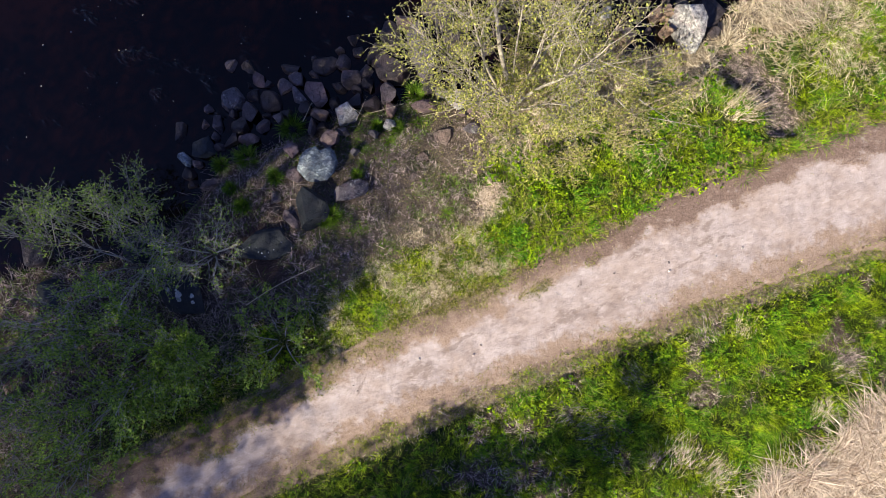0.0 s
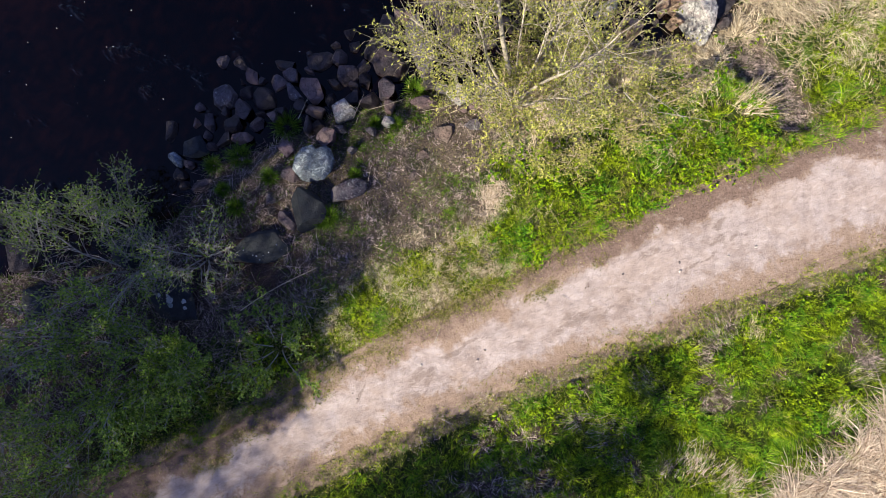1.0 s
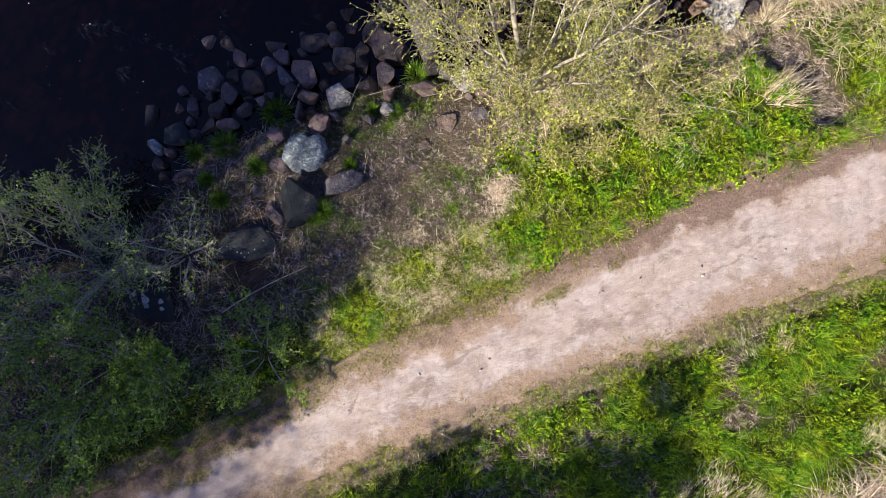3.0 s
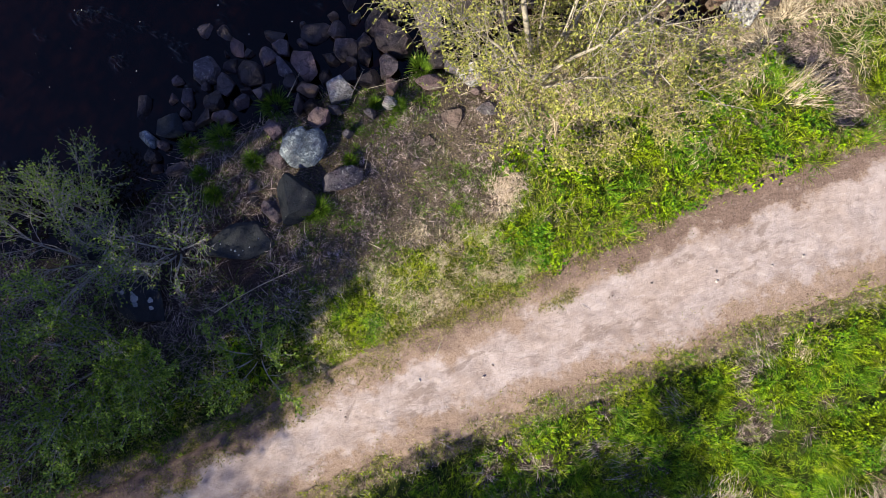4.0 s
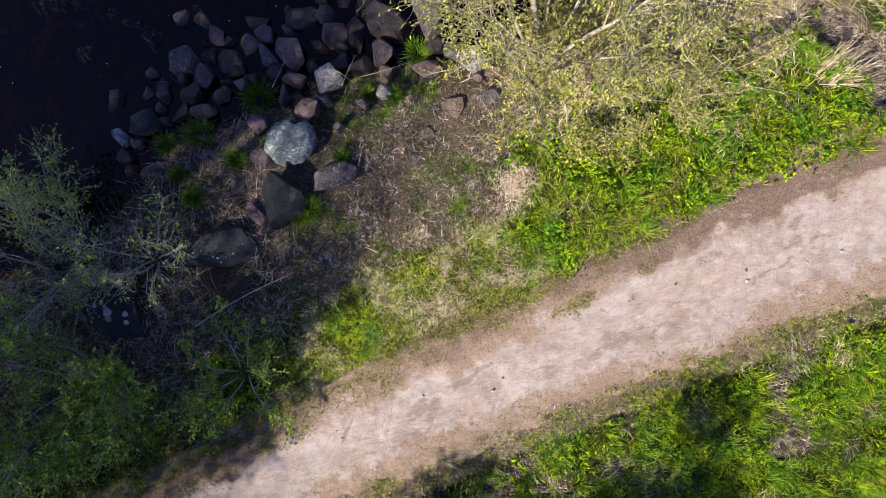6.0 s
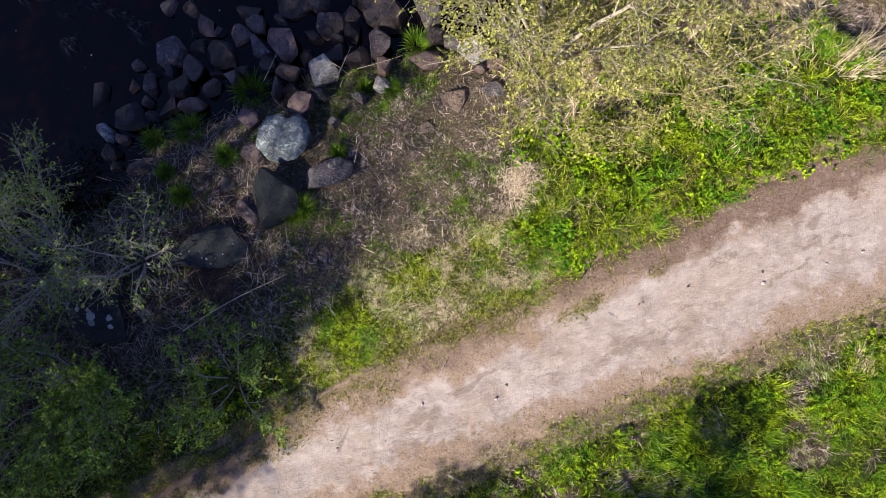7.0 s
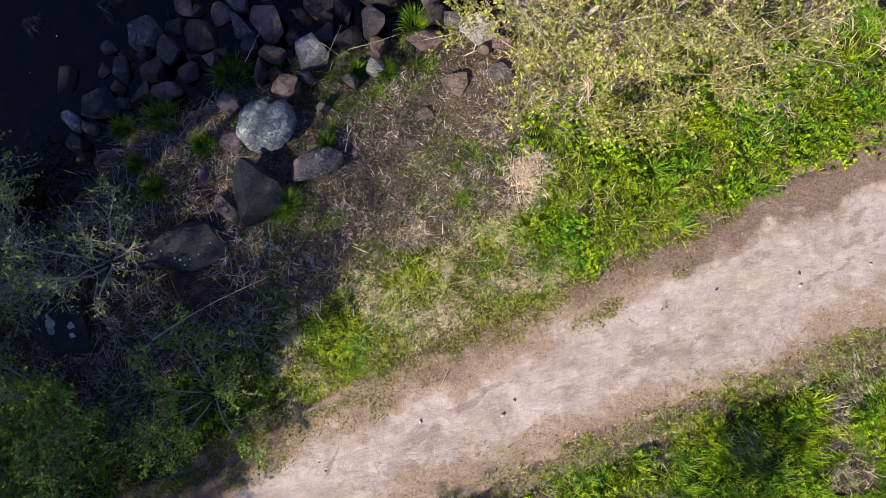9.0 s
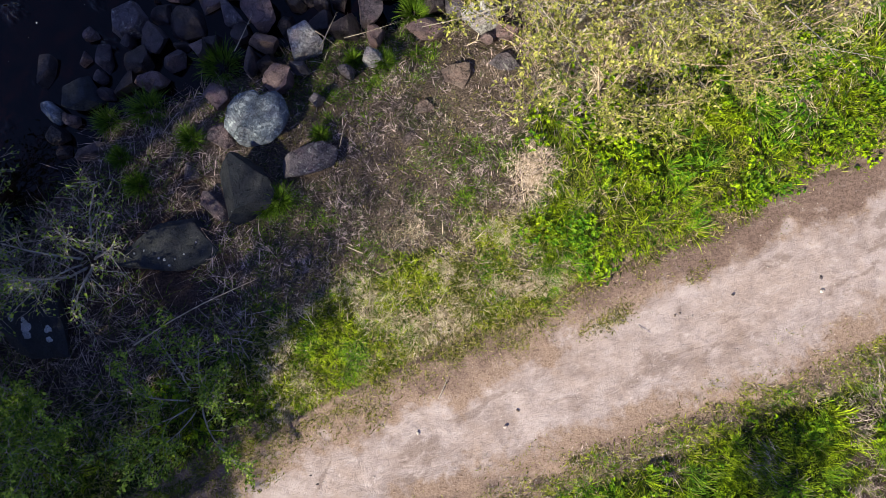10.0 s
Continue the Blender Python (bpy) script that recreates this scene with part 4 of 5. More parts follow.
def small_stones(name, x, y, sizes, material, label, sunk=0.35):
    """Many loose little stones in one mesh."""
    bm = bmesh.new()
    bmesh.ops.create_icosphere(bm, subdivisions=2, radius=0.5)
    ball = np.array([v.co[:] for v in bm.verts])
    faces = np.array([[v.index for v in f.verts] for f in bm.faces])
    bm.free()
    n = len(x)
    s = sizes[:, None] * np.stack((rng.uniform(0.8, 1.4, n), rng.uniform(0.7, 1.1, n), rng.uniform(0.45, 0.8, n)), 1)
    a = rng.uniform(0, 6.3, n)
    jag = 1 + rng.normal(0, 0.12, (n, len(ball), 1))
    p = ball[None] * s[:, None] * jag
    q = np.stack((p[..., 0] * np.cos(a)[:, None] - p[..., 1] * np.sin(a)[:, None], p[..., 0] * np.sin(a)[:, None] + p[..., 1] * np.cos(a)[:, None], p[..., 2]), -1)
    z = np.where((y < dirt_upper(x)) & (y > dirt_lower(x)), 0.0, height(x, y))
    q += np.stack((x, y, z + s[:, 2] * (0.5 - sunk)), 1)[:, None]
    tris = (np.arange(n) * len(ball))[:, None, None] + faces[None]
    return tagged(new(name, mesh_of(name, q.reshape(-1, 3), tris.reshape(-1, 3), material)), label, name.replace("_", " "), kind="stuff")


def in_path(x, y, rim=0.0):
    return ((y < dirt_upper(x) - rim) & (y > dirt_lower(x) + rim)).astype(float)


x, y = scatter(26000, lambda x, y: in_path(x, y, -0.05) * (0.14 + 0.5 * ramp(np.abs((y - dirt_lower(x)) / (dirt_upper(x) - dirt_lower(x)) - 0.48), 0.25, 0.5)))
small_stones("path_grit", x, y, np.minimum(rng.gamma(2.2, 0.0035, len(x)) + 0.004, 0.018), PEBBLE, "fine loose grit and pebbles on the path")
x, y = scatter(34000, lambda x, y: in_path(x, y, -0.12) * 0.5 * ramp(np.abs((y - dirt_lower(x)) / (dirt_upper(x) - dirt_lower(x)) - 0.5), 0.34, 0.52) * ramp(wander(x, y, 0.3, 61), 0.3, 0.7))
small_stones("dirt_clods", x, y, np.minimum(rng.gamma(2.0, 0.008, len(x)) + 0.005, 0.042), CLOD, "crumbly brown dirt clods along the path borders", 0.3)
x, y = scatter(5200, lambda x, y: ramp(shore(x) - y, -0.5, 0.0) * (1 - ramp(shore(x) - y, 0.5, 1.1)) * ramp(x, -9, -7.0) * (1 - ramp(x, 5.5, 6.3)))
small_stones("bank_rubble", x, y, rng.uniform(0.05, 0.2, len(x)), ROCK["dark"][0], "dark small stones between the boulders", 0.3)

# ---- grasses ----
def gaps(x, y, shift, size=0.1, least=0.07):
    """Growth stands in small clumps with dark gaps between them."""
    return least + (1 - least) * ramp(0.65 * wander(x, y, size, shift) + 0.35 * wander(x, y, size * 0.5, shift + 3), 0.42, 0.57)


def short_at(x, y):
    """Shorter growth on the trodden verge and under the shrubs."""
    return (1 - 0.55 * (1 - ramp(x, 0.5, 1.5)) * (y > dirt_upper(x) - 0.6)) * (1 - 0.6 * (1 - ramp(dirt_lower(x) - y, 0.15, 0.8)) * (y < dirt_lower(x) + 0.3))


def chance_grass(x, y):
    return lush_at(x, y) * (0.45 + 0.8 * wander(x, y, 0.35, 11)) * gaps(x, y, 101)


x, y = scatter(270000, chance_grass)
tall = 0.35 + 1.1 * wander(x, y, 0.3, 12) + 0.5 * wander(x, y, 1.1, 14)
n = len(x)
low = y < dirt_lower(x)
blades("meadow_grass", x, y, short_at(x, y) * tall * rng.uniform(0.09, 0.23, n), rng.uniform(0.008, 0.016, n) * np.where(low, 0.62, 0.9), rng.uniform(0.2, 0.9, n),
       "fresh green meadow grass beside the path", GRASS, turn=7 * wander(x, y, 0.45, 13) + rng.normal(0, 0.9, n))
x, y = scatter(170000, lambda x, y: lush_at(x, y) * ramp(dirt_lower(x) - y, 0.35, 0.9) * ramp(wander(x, y, 0.6, 124), 0.25, 0.5) * gaps(x, y, 121, 0.12, 0.06), (-3.0, 10.4, -6.4, 0.6))
n = len(x)
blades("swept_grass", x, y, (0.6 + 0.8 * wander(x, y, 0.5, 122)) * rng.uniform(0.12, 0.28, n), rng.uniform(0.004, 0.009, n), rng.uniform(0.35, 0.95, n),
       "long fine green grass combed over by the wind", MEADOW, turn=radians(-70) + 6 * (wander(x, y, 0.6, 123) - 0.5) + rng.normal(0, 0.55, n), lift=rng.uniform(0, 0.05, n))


def tussocks(name, cx, cy, per, reach, label, material, sweep=0.7):
    """Grass in clumps: blades fan out of each root and are swept one way."""
    k = rng.integers(int(per * 0.5), int(per * 1.5), len(cx))
    own = np.repeat(np.arange(len(cx)), k)
    n = len(own)
    a = rng.uniform(0, 2 * math.pi, n)
    r = np.sqrt(rng.random(n)) * 0.07
    size = (rng.gamma(5.0, 1 / 5.0, len(cx)) * reach * short_at(cx, cy))[own]
    drift = (7 * wander(cx, cy, 0.8, 16) + rng.normal(0, 0.5, len(cx)))[own]
    dx, dy = np.cos(a) + sweep * np.cos(drift), np.sin(a) + sweep * np.sin(drift)
    return blades(name, cx[own] + np.cos(a) * r, cy[own] + np.sin(a) * r, size * rng.uniform(0.45, 1.1, n), rng.uniform(0.006, 0.011, n),
                  np.clip(0.3 + 0.3 * np.hypot(dx, dy) + rng.normal(0, 0.13, n), 0.1, 0.95), label, material, turn=np.arctan2(dy, dx))


x, y = scatter(17000, lambda x, y: lush_at(x, y) * ramp(wander(x, y, 0.4, 17), 0.15, 0.5) * gaps(x, y, 101))
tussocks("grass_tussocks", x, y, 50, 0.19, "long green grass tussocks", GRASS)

a, q = rng.uniform(0, 6.3, 150), rng.random(150) ** 0.7 * 0.5
tussocks("green_clump", -1.45 + q * np.cos(a), -1.2 + 0.9 * q * np.sin(a), 55, 0.2, "bright green grass clump at the edge of shade", GRASS, 0.3)


def chance_turf(x, y):
    up, inland, down = y - dirt_upper(x), shore(x) - y, dirt_lower(x) - y
    bank = np.maximum(ramp(up, -0.15, 0.25), 0.6 * ramp(up + 0.5 * (wander(x, y, 0.5, 23) - 0.5), -0.5, -0.05) * (1 - ramp(x, 2.8, 4.5))) * (1 + 0.8 * (1 - ramp(x, -0.5, 1.5))) * ramp(inland, 0.5, 1.2) * (0.3 + 0.6 * (1 - ramp(up, 0.7, 1.8))) * (0.3 + 1.1 * ramp(wander(x, y, 0.4, 21), 0.3, 0.7))
    low = ramp(down + 0.5 * (wander(x, y, 0.25, 26) - 0.5), -0.42, -0.05) * (1 - ramp(down, 0.4, 0.9)) * 0.95
    stray = 0.05 * in_path(x, y) * ramp(wander(x, y, 0.5, 22), 0.6, 0.9) * (1 - ramp(np.minimum(-up, -down), 0.4, 0.7))
    for sx, sy, rx, ry in ((1.88, -0.88, 0.36, 0.13), (3.12, -0.27, 0.17, 0.15), (4.17, -1.12, 0.2, 0.13), (4.9, -0.9, 0.3, 0.1), (0.9, -1.05, 0.5, 0.2)):
        off = np.hypot((x - sx) / rx, (y - sy - 0.4 * (x - sx)) / ry) + 0.7 * (wander(x, y, 0.12, 83) - 0.5)
        stray = np.maximum(stray, 0.75 * (1 - ramp(off, 0.7, 1.1)))
    return np.clip(bank + low + stray, 0, 1) * gaps(x, y, 103, 0.12, 0.3)


x = rng.uniform(-10.4, 10.4, 260000)
y = dirt_upper(x) + rng.uniform(-0.6, 2.0, len(x))
keep = rng.random(len(x)) < chance_turf(x, y)
x2, y2 = scatter(330000, chance_turf)
x3 = rng.uniform(-4.5, 1.8, 34000)
y3 = dirt_upper(x3) + rng.uniform(-0.6, 0.25, len(x3))
keep3 = rng.random(len(x3)) < ramp(y3 - dirt_upper(x3) + 0.4 * (wander(x3, y3, 0.4, 87) - 0.5), -0.5, -0.1) * gaps(x3, y3, 119, 0.12, 0.3)
x, y = np.concatenate((x[keep], x2, x3[keep3])), np.concatenate((y[keep], y2, y3[keep3]))
n = len(x)
blades("short_turf", x, y, rng.uniform(0.025, 0.09, n), rng.uniform(0.006, 0.012, n), rng.uniform(0.3, 0.95, n), "short worn turf along the path", TURF, z=np.maximum(height(x, y), np.where(in_path(x, y) > 0, 0.0, -9)))

x, y = scatter(90000, lambda x, y: dry_at(x, y) * ramp(x + 0.4 * y, -3.6, -2.4) * (1 - ramp(x, 0.6, 1.6)) * ramp(wander(x, y, 0.55, 24), 0.36, 0.6) * gaps(x, y, 115, 0.12), (-4.6, 1.8, -2.6, 4.4))
n = len(x)
blades("fine_fescue", x, y, rng.uniform(0.05, 0.13, n), rng.uniform(0.004, 0.007, n), rng.uniform(0.3, 0.95, n), "fine grey-green grass growing through dead grass", FESCUE)

# worn strip where the grass below the path meets the dirt: straw and short olive turf
x = rng.uniform(-2.5, 10.0, 46000)
y = dirt_lower(x) + rng.uniform(-0.65, 0.22, len(x))
down = dirt_lower(x) - y + 0.35 * (wander(x, y, 0.3, 88) - 0.5)
keep = rng.random(len(x)) < ramp(down, -0.15, 0.1) * (1 - ramp(down, 0.3, 0.6)) * gaps(x, y, 125, 0.13, 0.15)
x, y = x[keep], y[keep]
n = len(x)
z = np.maximum(height(x, y), np.where(in_path(x, y) > 0, 0.0, -9))
dry = rng.random(n) < 0.12 + 0.4 * ramp(wander(x, y, 0.35, 89), 0.4, 0.65)
for name, label, material, of in (("border_straw", "short dead straw along the path border", THATCH, dry), ("border_turf", "short olive turf along the path border", VERGE, ~dry)):
    k = int(of.sum())
    blades(name, x[of], y[of], rng.uniform(0.04, 0.12, k), rng.uniform(0.005, 0.01, k), rng.uniform(0.4, 1.0, k), label, material, z=z[of])
a, q = rng.uniform(0, 6.3, 900), np.sqrt(rng.random(900)) * (1 + 0.3 * rng.normal(0, 1, 900))
u, v = 0.36 * q * np.cos(a), 0.15 * q * np.sin(a)
x, y = 1.9 + u, -0.84 + 0.4 * u + v
blades("turf_patch", x, y, rng.uniform(0.03, 0.08, 900), rng.uniform(0.006, 0.011, 900), rng.uniform(0.4, 0.95, 900), "small green turf patch on the path border", TURF, z=np.zeros(900))

x = rng.uniform(-2.8, 1.6, 60000)
y = dirt_upper(x) + rng.uniform(0.2, 2.0, len(x))
keep = rng.random(len(x)) < gaps(x, y, 117, 0.16, 0.1) * ramp(wander(x, y, 0.4, 25), 0.42, 0.62) * ramp(x - 0.5 * (y - dirt_upper(x)), -3.0, -2.0) * (1 - 0.9 * lush_at(x, y))
x, y = clear(x[keep], y[keep])
n = len(x)
blades("verge_straw", x, y, rng.uniform(0.04, 0.13, n), rng.uniform(0.005, 0.01, n), rng.uniform(0.5, 1.0, n), "short pale straw on the sunny verge", STRAW)

def verge_at(x, y):
    """The sunny strip of mown-looking verge above the path."""
    up = y - dirt_upper(x) + 0.5 * (wander(x, y, 0.5, 72) - 0.5)
    return ramp(up, -0.2, 0.12) * (1 - ramp(up, 1.0, 1.6)) * ramp(x, -2.6, -2.0) * (1 - ramp(x, 1.2, 2.0)) * ramp(np.hypot(x - (-1.5), y - (-1.18)), 0.35, 0.6)


x = rng.uniform(-2.8, 2.0, 130000)
y = dirt_upper(x) + rng.uniform(-0.4, 1.8, len(x))
keep = rng.random(len(x)) < verge_at(x, y) * (0.1 + 0.9 * ramp(0.6 * wander(x, y, 0.28, 73) + 0.4 * wander(x, y, 0.12, 77), 0.44, 0.54)) * gaps(x, y, 107, 0.12, 0.15)
x, y = clear(x[keep], y[keep])
n = len(x)
blades("verge_turf", x, y, rng.uniform(0.04, 0.11, n) * (0.5 + wander(x, y, 0.16, 74)), rng.uniform(0.005, 0.01, n), rng.uniform(0.3, 0.95, n), "patchy yellow-green turf on the sunny verge", VERGE)

x = rng.uniform(-2.8, 2.0, 140000)
y = dirt_upper(x) + rng.uniform(0.1, 1.8, len(x))
keep = rng.random(len(x)) < verge_at(x, y) * (0.08 + 0.92 * (1 - ramp(0.6 * wander(x, y, 0.28, 73) + 0.4 * wander(x, y, 0.12, 77), 0.42, 0.52))) * gaps(x, y, 109, 0.12, 0.15)
x, y = clear(x[keep], y[keep])
n = len(x)
blades("bleached_verge_grass", x, y, rng.uniform(0.05, 0.14, n), rng.uniform(0.004, 0.008, n), rng.uniform(0.6, 1.0, n), "patches of bleached grass on the sunny verge", STRAW)
x, y = scatter(2100, lambda x, y: verge_at(x, y) * ramp(wander(x, y, 0.35, 76), 0.35, 0.6), (-2.8, 2.0, -2.6, 1.5))
tussocks("verge_tufts", x, y, 34, 0.2, "small dark green tufts in the verge turf", GRASS, 0.3)


def chance_dead(x, y):
    low = 0.9 * ramp(dirt_lower(x) - y, 0.1, 0.4) * worn_at(x, y)
    return np.clip(dry_at(x, y) * (0.25 + 0.75 * ramp(wander(x, y, 0.5, 32), 0.2, 0.6)) * (1 - 0.85 * lush_at(x, y)) * (1 - 0.7 * verge_at(x, y)) + low, 0, 1) * gaps(x, y, 105, 0.13, 0.12) + 0.9 * shade_hollow(x, y)


x, y = scatter(200000, chance_dead)
n = len(x)
blades("dead_grass", x, y, rng.uniform(0.06, 0.2, n), rng.uniform(0.007, 0.015, n), rng.uniform(0.6, 1.02, n), "matted dead grass on the bank", THATCH)
x, y = scatter(9000, lambda x, y: 0.8 * ramp(dirt_lower(x) - y, 0.15, 0.5) * worn_at(x, y))
tussocks("stalk_tufts", x, y, 20, 0.2, "brown dead stalks in the grass below the path", THATCH, 0.8)
x, y = scatter(16000, shade_hollow, (5.0, 8.0, 1.9, 4.8))
n = len(x)
blades("matted_hollow_grass", x, y, rng.uniform(0.1, 0.32, n), rng.uniform(0.006, 0.013, n), rng.uniform(0.6, 1.0, n), "matted dead grass in a hollow added to hold shade", THATCH, turn=radians(-40) + rng.normal(0, 0.8, n), lift=rng.uniform(0, 0.05, n))
a, q = rng.uniform(0, 6.3, 1900), rng.random(1900) ** 0.6 * (0.16 + 0.26 * rng.random(1900))
q = q * (1 + 0.35 * np.sin(2 * a + 1) + 0.3 * np.sin(5 * a))
x, y = 1.0 + 0.85 * q * np.cos(a), 1.05 + 1.15 * q * np.sin(a)
blades("matted_straw", x, y, rng.uniform(0.04, 0.1, 1900), rng.uniform(0.004, 0.008, 1900), rng.uniform(0.8, 1.0, 1900), "bleached matted straw patch beside lush grass", REED, turn=radians(70) + rng.normal(0, 0.8, 1900), lift=rng.uniform(0.01, 0.05, 1900))
x, y = scatter(14000, chance_dead, (-4.6, 1.6, -2.6, 4.4))
tussocks("dead_tufts", x, y, 17, 0.17, "combed-over tufts of dead grass on the bank", THATCH, 0.9)
x, y = scatter(4200, lambda x, y: dry_at(x, y) * ramp(x + 0.4 * y, -3.4, -2.4) * ramp(wander(x, y, 0.7, 75), 0.4, 0.7), (-4.2, 1.4, -2.0, 4.2))
tussocks("fescue_tufts", x, y, 36, 0.15, "small green tufts sprouting through dead grass", TUFT, 0.4)

def chance_straw(x, y):
    up = y - dirt_upper(x)
    tuft = ramp(wander(x, y, 0.7, 41), 0.55, 0.75)
    top = ramp(x + 0.4 * y, 1.6, 3.5) * ramp(up + 0.1 * x, 1.9, 2.6) * (0.25 + 0.75 * ramp(wander(x, y, 0.9, 42), 0.35, 0.6))
    spots = np.zeros_like(x)
    for sx, sy, sr in ((1.08, 1.02, 0.2), (1.0, 0.75, 0.12)):
        spots = np.maximum(spots, ramp(sr - np.hypot(x - sx, (y - sy) * 1.3), -0.15, 0.15))
    mid = 0.06 * tuft * ramp(up, 0.5, 1.0) * ramp(x, -2.5, -1.5)
    return np.clip(np.maximum.reduce((top * (1 - 0.75 * lush_at(x, y)), spots, mid)) * ramp(shore(x) - y, 0.2, 0.6) * (1 - shade_hollow(x, y)), 0, 1) * gaps(x, y, 111, 0.14, 0.3)


x, y = scatter(200000, chance_straw)
x2, y2 = scatter(260000, chance_straw, (1.2, 10.4, 1.6, 6.6))
x, y = np.concatenate((x, x2)), np.concatenate((y, y2))
n = len(x)
blades("pale_straw", x, y, rng.uniform(0.12, 0.38, n), rng.uniform(0.008, 0.016, n), rng.uniform(0.68, 1.0, n), "pale dry straw tufts", STRAW,
       turn=6 * wander(x, y, 0.5, 43) + rng.normal(0, 1.0, n))
# long pale stalks arching over the hollow and out of the straw beyond it
for px, py, rx, ry, count, way, name, label in ((6.05, 2.75, 0.35, 0.25, 150, 25, "arching_stalks", "long pale stalks arching over the hollow"), (7.4, 4.5, 0.75, 0.45, 420, 150, "long_straw", "long bleached straw swept over the bank")):
    a, q = rng.uniform(0, 6.3, count), np.sqrt(rng.random(count))
    x, y = px + rx * q * np.cos(a), py + ry * q * np.sin(a)
    blades(name, x, y, rng.uniform(0.35, 0.75, count), rng.uniform(0.006, 0.012, count), rng.uniform(0.55, 0.9, count), label, STRAW, turn=radians(way) + rng.normal(0, 0.5, count))
x, y = scatter(90000, lambda x, y: reeds_at(x, y) * gaps(x, y, 113, 0.2), (3.0, 10.6, -6.6, -1.2))
n = len(x)
blades("bleached_reeds", x, y, rng.uniform(0.3, 1.0, n), rng.uniform(0.006, 0.016, n), rng.uniform(0.86, 1.0, n), "bleached flattened reeds from last year", REED,
       turn=radians(78) + 7 * (wander(x, y, 0.5, 44) - 0.5) + rng.normal(0, 0.6, n) + math.pi * (rng.random(n) < 0.5), lift=rng.uniform(0, 0.2, n) * reeds_at(x, y))
# thin cover of stalks and litter among the stones and under the shrubs
x, y = scatter(140000, lambda x, y: ramp(shore(x) - y, 0.15, 0.7) * (1 - ramp(x + 0.4 * y, -3.0, -2.2)) * ramp(y - dirt_upper(x), 0.8, 1.6) * ramp(wander(x, y, 0.5, 45), 0.1, 0.5))
n = len(x)
blades("stalk_litter", x, y, rng.uniform(0.1, 0.45, n), rng.uniform(0.004, 0.008, n), rng.uniform(0.85, 1.04, n), "brown stalk litter under the shrubs", THATCH, lift=rng.uniform(0, 0.06, n))

x, y = scatter(26000, lambda x, y: ramp(shore(x) - y, 0.3, 0.8) * (1 - ramp(x + 0.4 * y, -2.9, -2.1)) * ramp(y - dirt_upper(x), 0.9, 1.6) * ramp(wander(x, y, 0.6, 47), 0.3, 0.6))
n = len(x)
blades("dry_stems", x, y, rng.uniform(0.15, 0.5, n), rng.uniform(0.004, 0.008, n), rng.uniform(0.88, 1.02, n), "pale dry stems fallen under the shrubs", THATCH, lift=rng.uniform(0.01, 0.08, n))
x, y = scatter(60000, lambda x, y: ramp(shore(x) - y, 0.5, 1.0) * (1 - ramp(x + 0.4 * y, -3.2, -2.4)) * ramp(y - dirt_upper(x), 0.6, 1.2) * ramp(wander(x, y, 0.45, 46), 0.35, 0.65))
n = len(x)
blades("shade_grass", x, y, rng.uniform(0.1, 0.35, n), rng.uniform(0.005, 0.01, n), rng.uniform(0.5, 1.0, n), "thin green grass growing in the shade of shrubs", TUFT)

# ---- broad-leaved weeds ----
def weeds(name, x, y, leaf, label, material=WEED, tall=0.2):
    at, way, size = [], [], []
    z = height(x, y)
    for px, py, pz in zip(x, y, z):
        h = tall * rng.uniform(0.5, 1.3)
        for a in rng.uniform(0, 6.3, rng.integers(4, 9)):
            reach = rng.uniform(0.02, 0.13)
            tip = np.array((px + math.cos(a) * reach, py + math.sin(a) * reach, pz + h * rng.uniform(0.55, 1.0)))
            for da in (-0.95, 0.0, 0.95):
                at.append(tip)
                way.append((math.cos(a + da), math.sin(a + da), rng.normal(-0.1, 0.25)))
                size.append(leaf * rng.uniform(0.6, 1.25))
    v, t = leaf_arrays(np.array(at), np.array(way), np.array(size), 0.6)
    return tagged(new(name, mesh_of(name, v, t, material)), label, "weeds", kind="stuff")


x, y = scatter(30000, lambda x, y: lush_at(x, y) * (y > dirt_upper(x)) * ramp(x, 0.6, 1.2) * (1 - ramp(x, 5.5, 7.5)) * 0.6 * ramp(wander(x, y, 0.4, 51), 0.3, 0.6) * gaps(x, y, 101, 0.1, 0.3))
weeds("ground_elder", x, y, 0.058, "bright green leafy weeds beside the path")
def weed_spots(x, y):
    s = np.zeros_like(x)
    for sx, sy, sr in ((7.35, -3.1, 0.75), (7.7, -0.95, 0.8), (1.9, -3.25, 0.5), (6.3, -1.3, 0.5), (2.9, -2.55, 0.45), (-3.4, -2.0, 0.4), (3.3, -4.6, 0.6), (2.6, -2.85, 0.45), (4.5, -2.1, 0.5), (5.6, -2.5, 0.5), (6.6, -2.2, 0.6), (3.6, -3.2, 0.4), (4.9, -3.3, 0.5), (1.2, -3.5, 0.4), (9.3, 2.9, 0.7)):
        s = np.maximum(s, ramp(sr - np.hypot(x - sx, y - sy), -0.2, 0.3))
    return s * 0.3 * np.maximum(y > dirt_upper(x) + 0.15, y < dirt_lower(x) - 0.4)
x, y = scatter(22000, weed_spots)
weeds("wild_herbs", x, y, 0.065, "leafy herbs in the verge grass", tall=0.13)
x, y = scatter(9000, lambda x, y: 0.35 * lush_at(x, y) * (y < dirt_lower(x) - 0.35) * ramp(wander(x, y, 0.5, 53), 0.5, 0.75))
weeds("verge_herbs", x, y, 0.058, "small herbs below the path", tall=0.11)

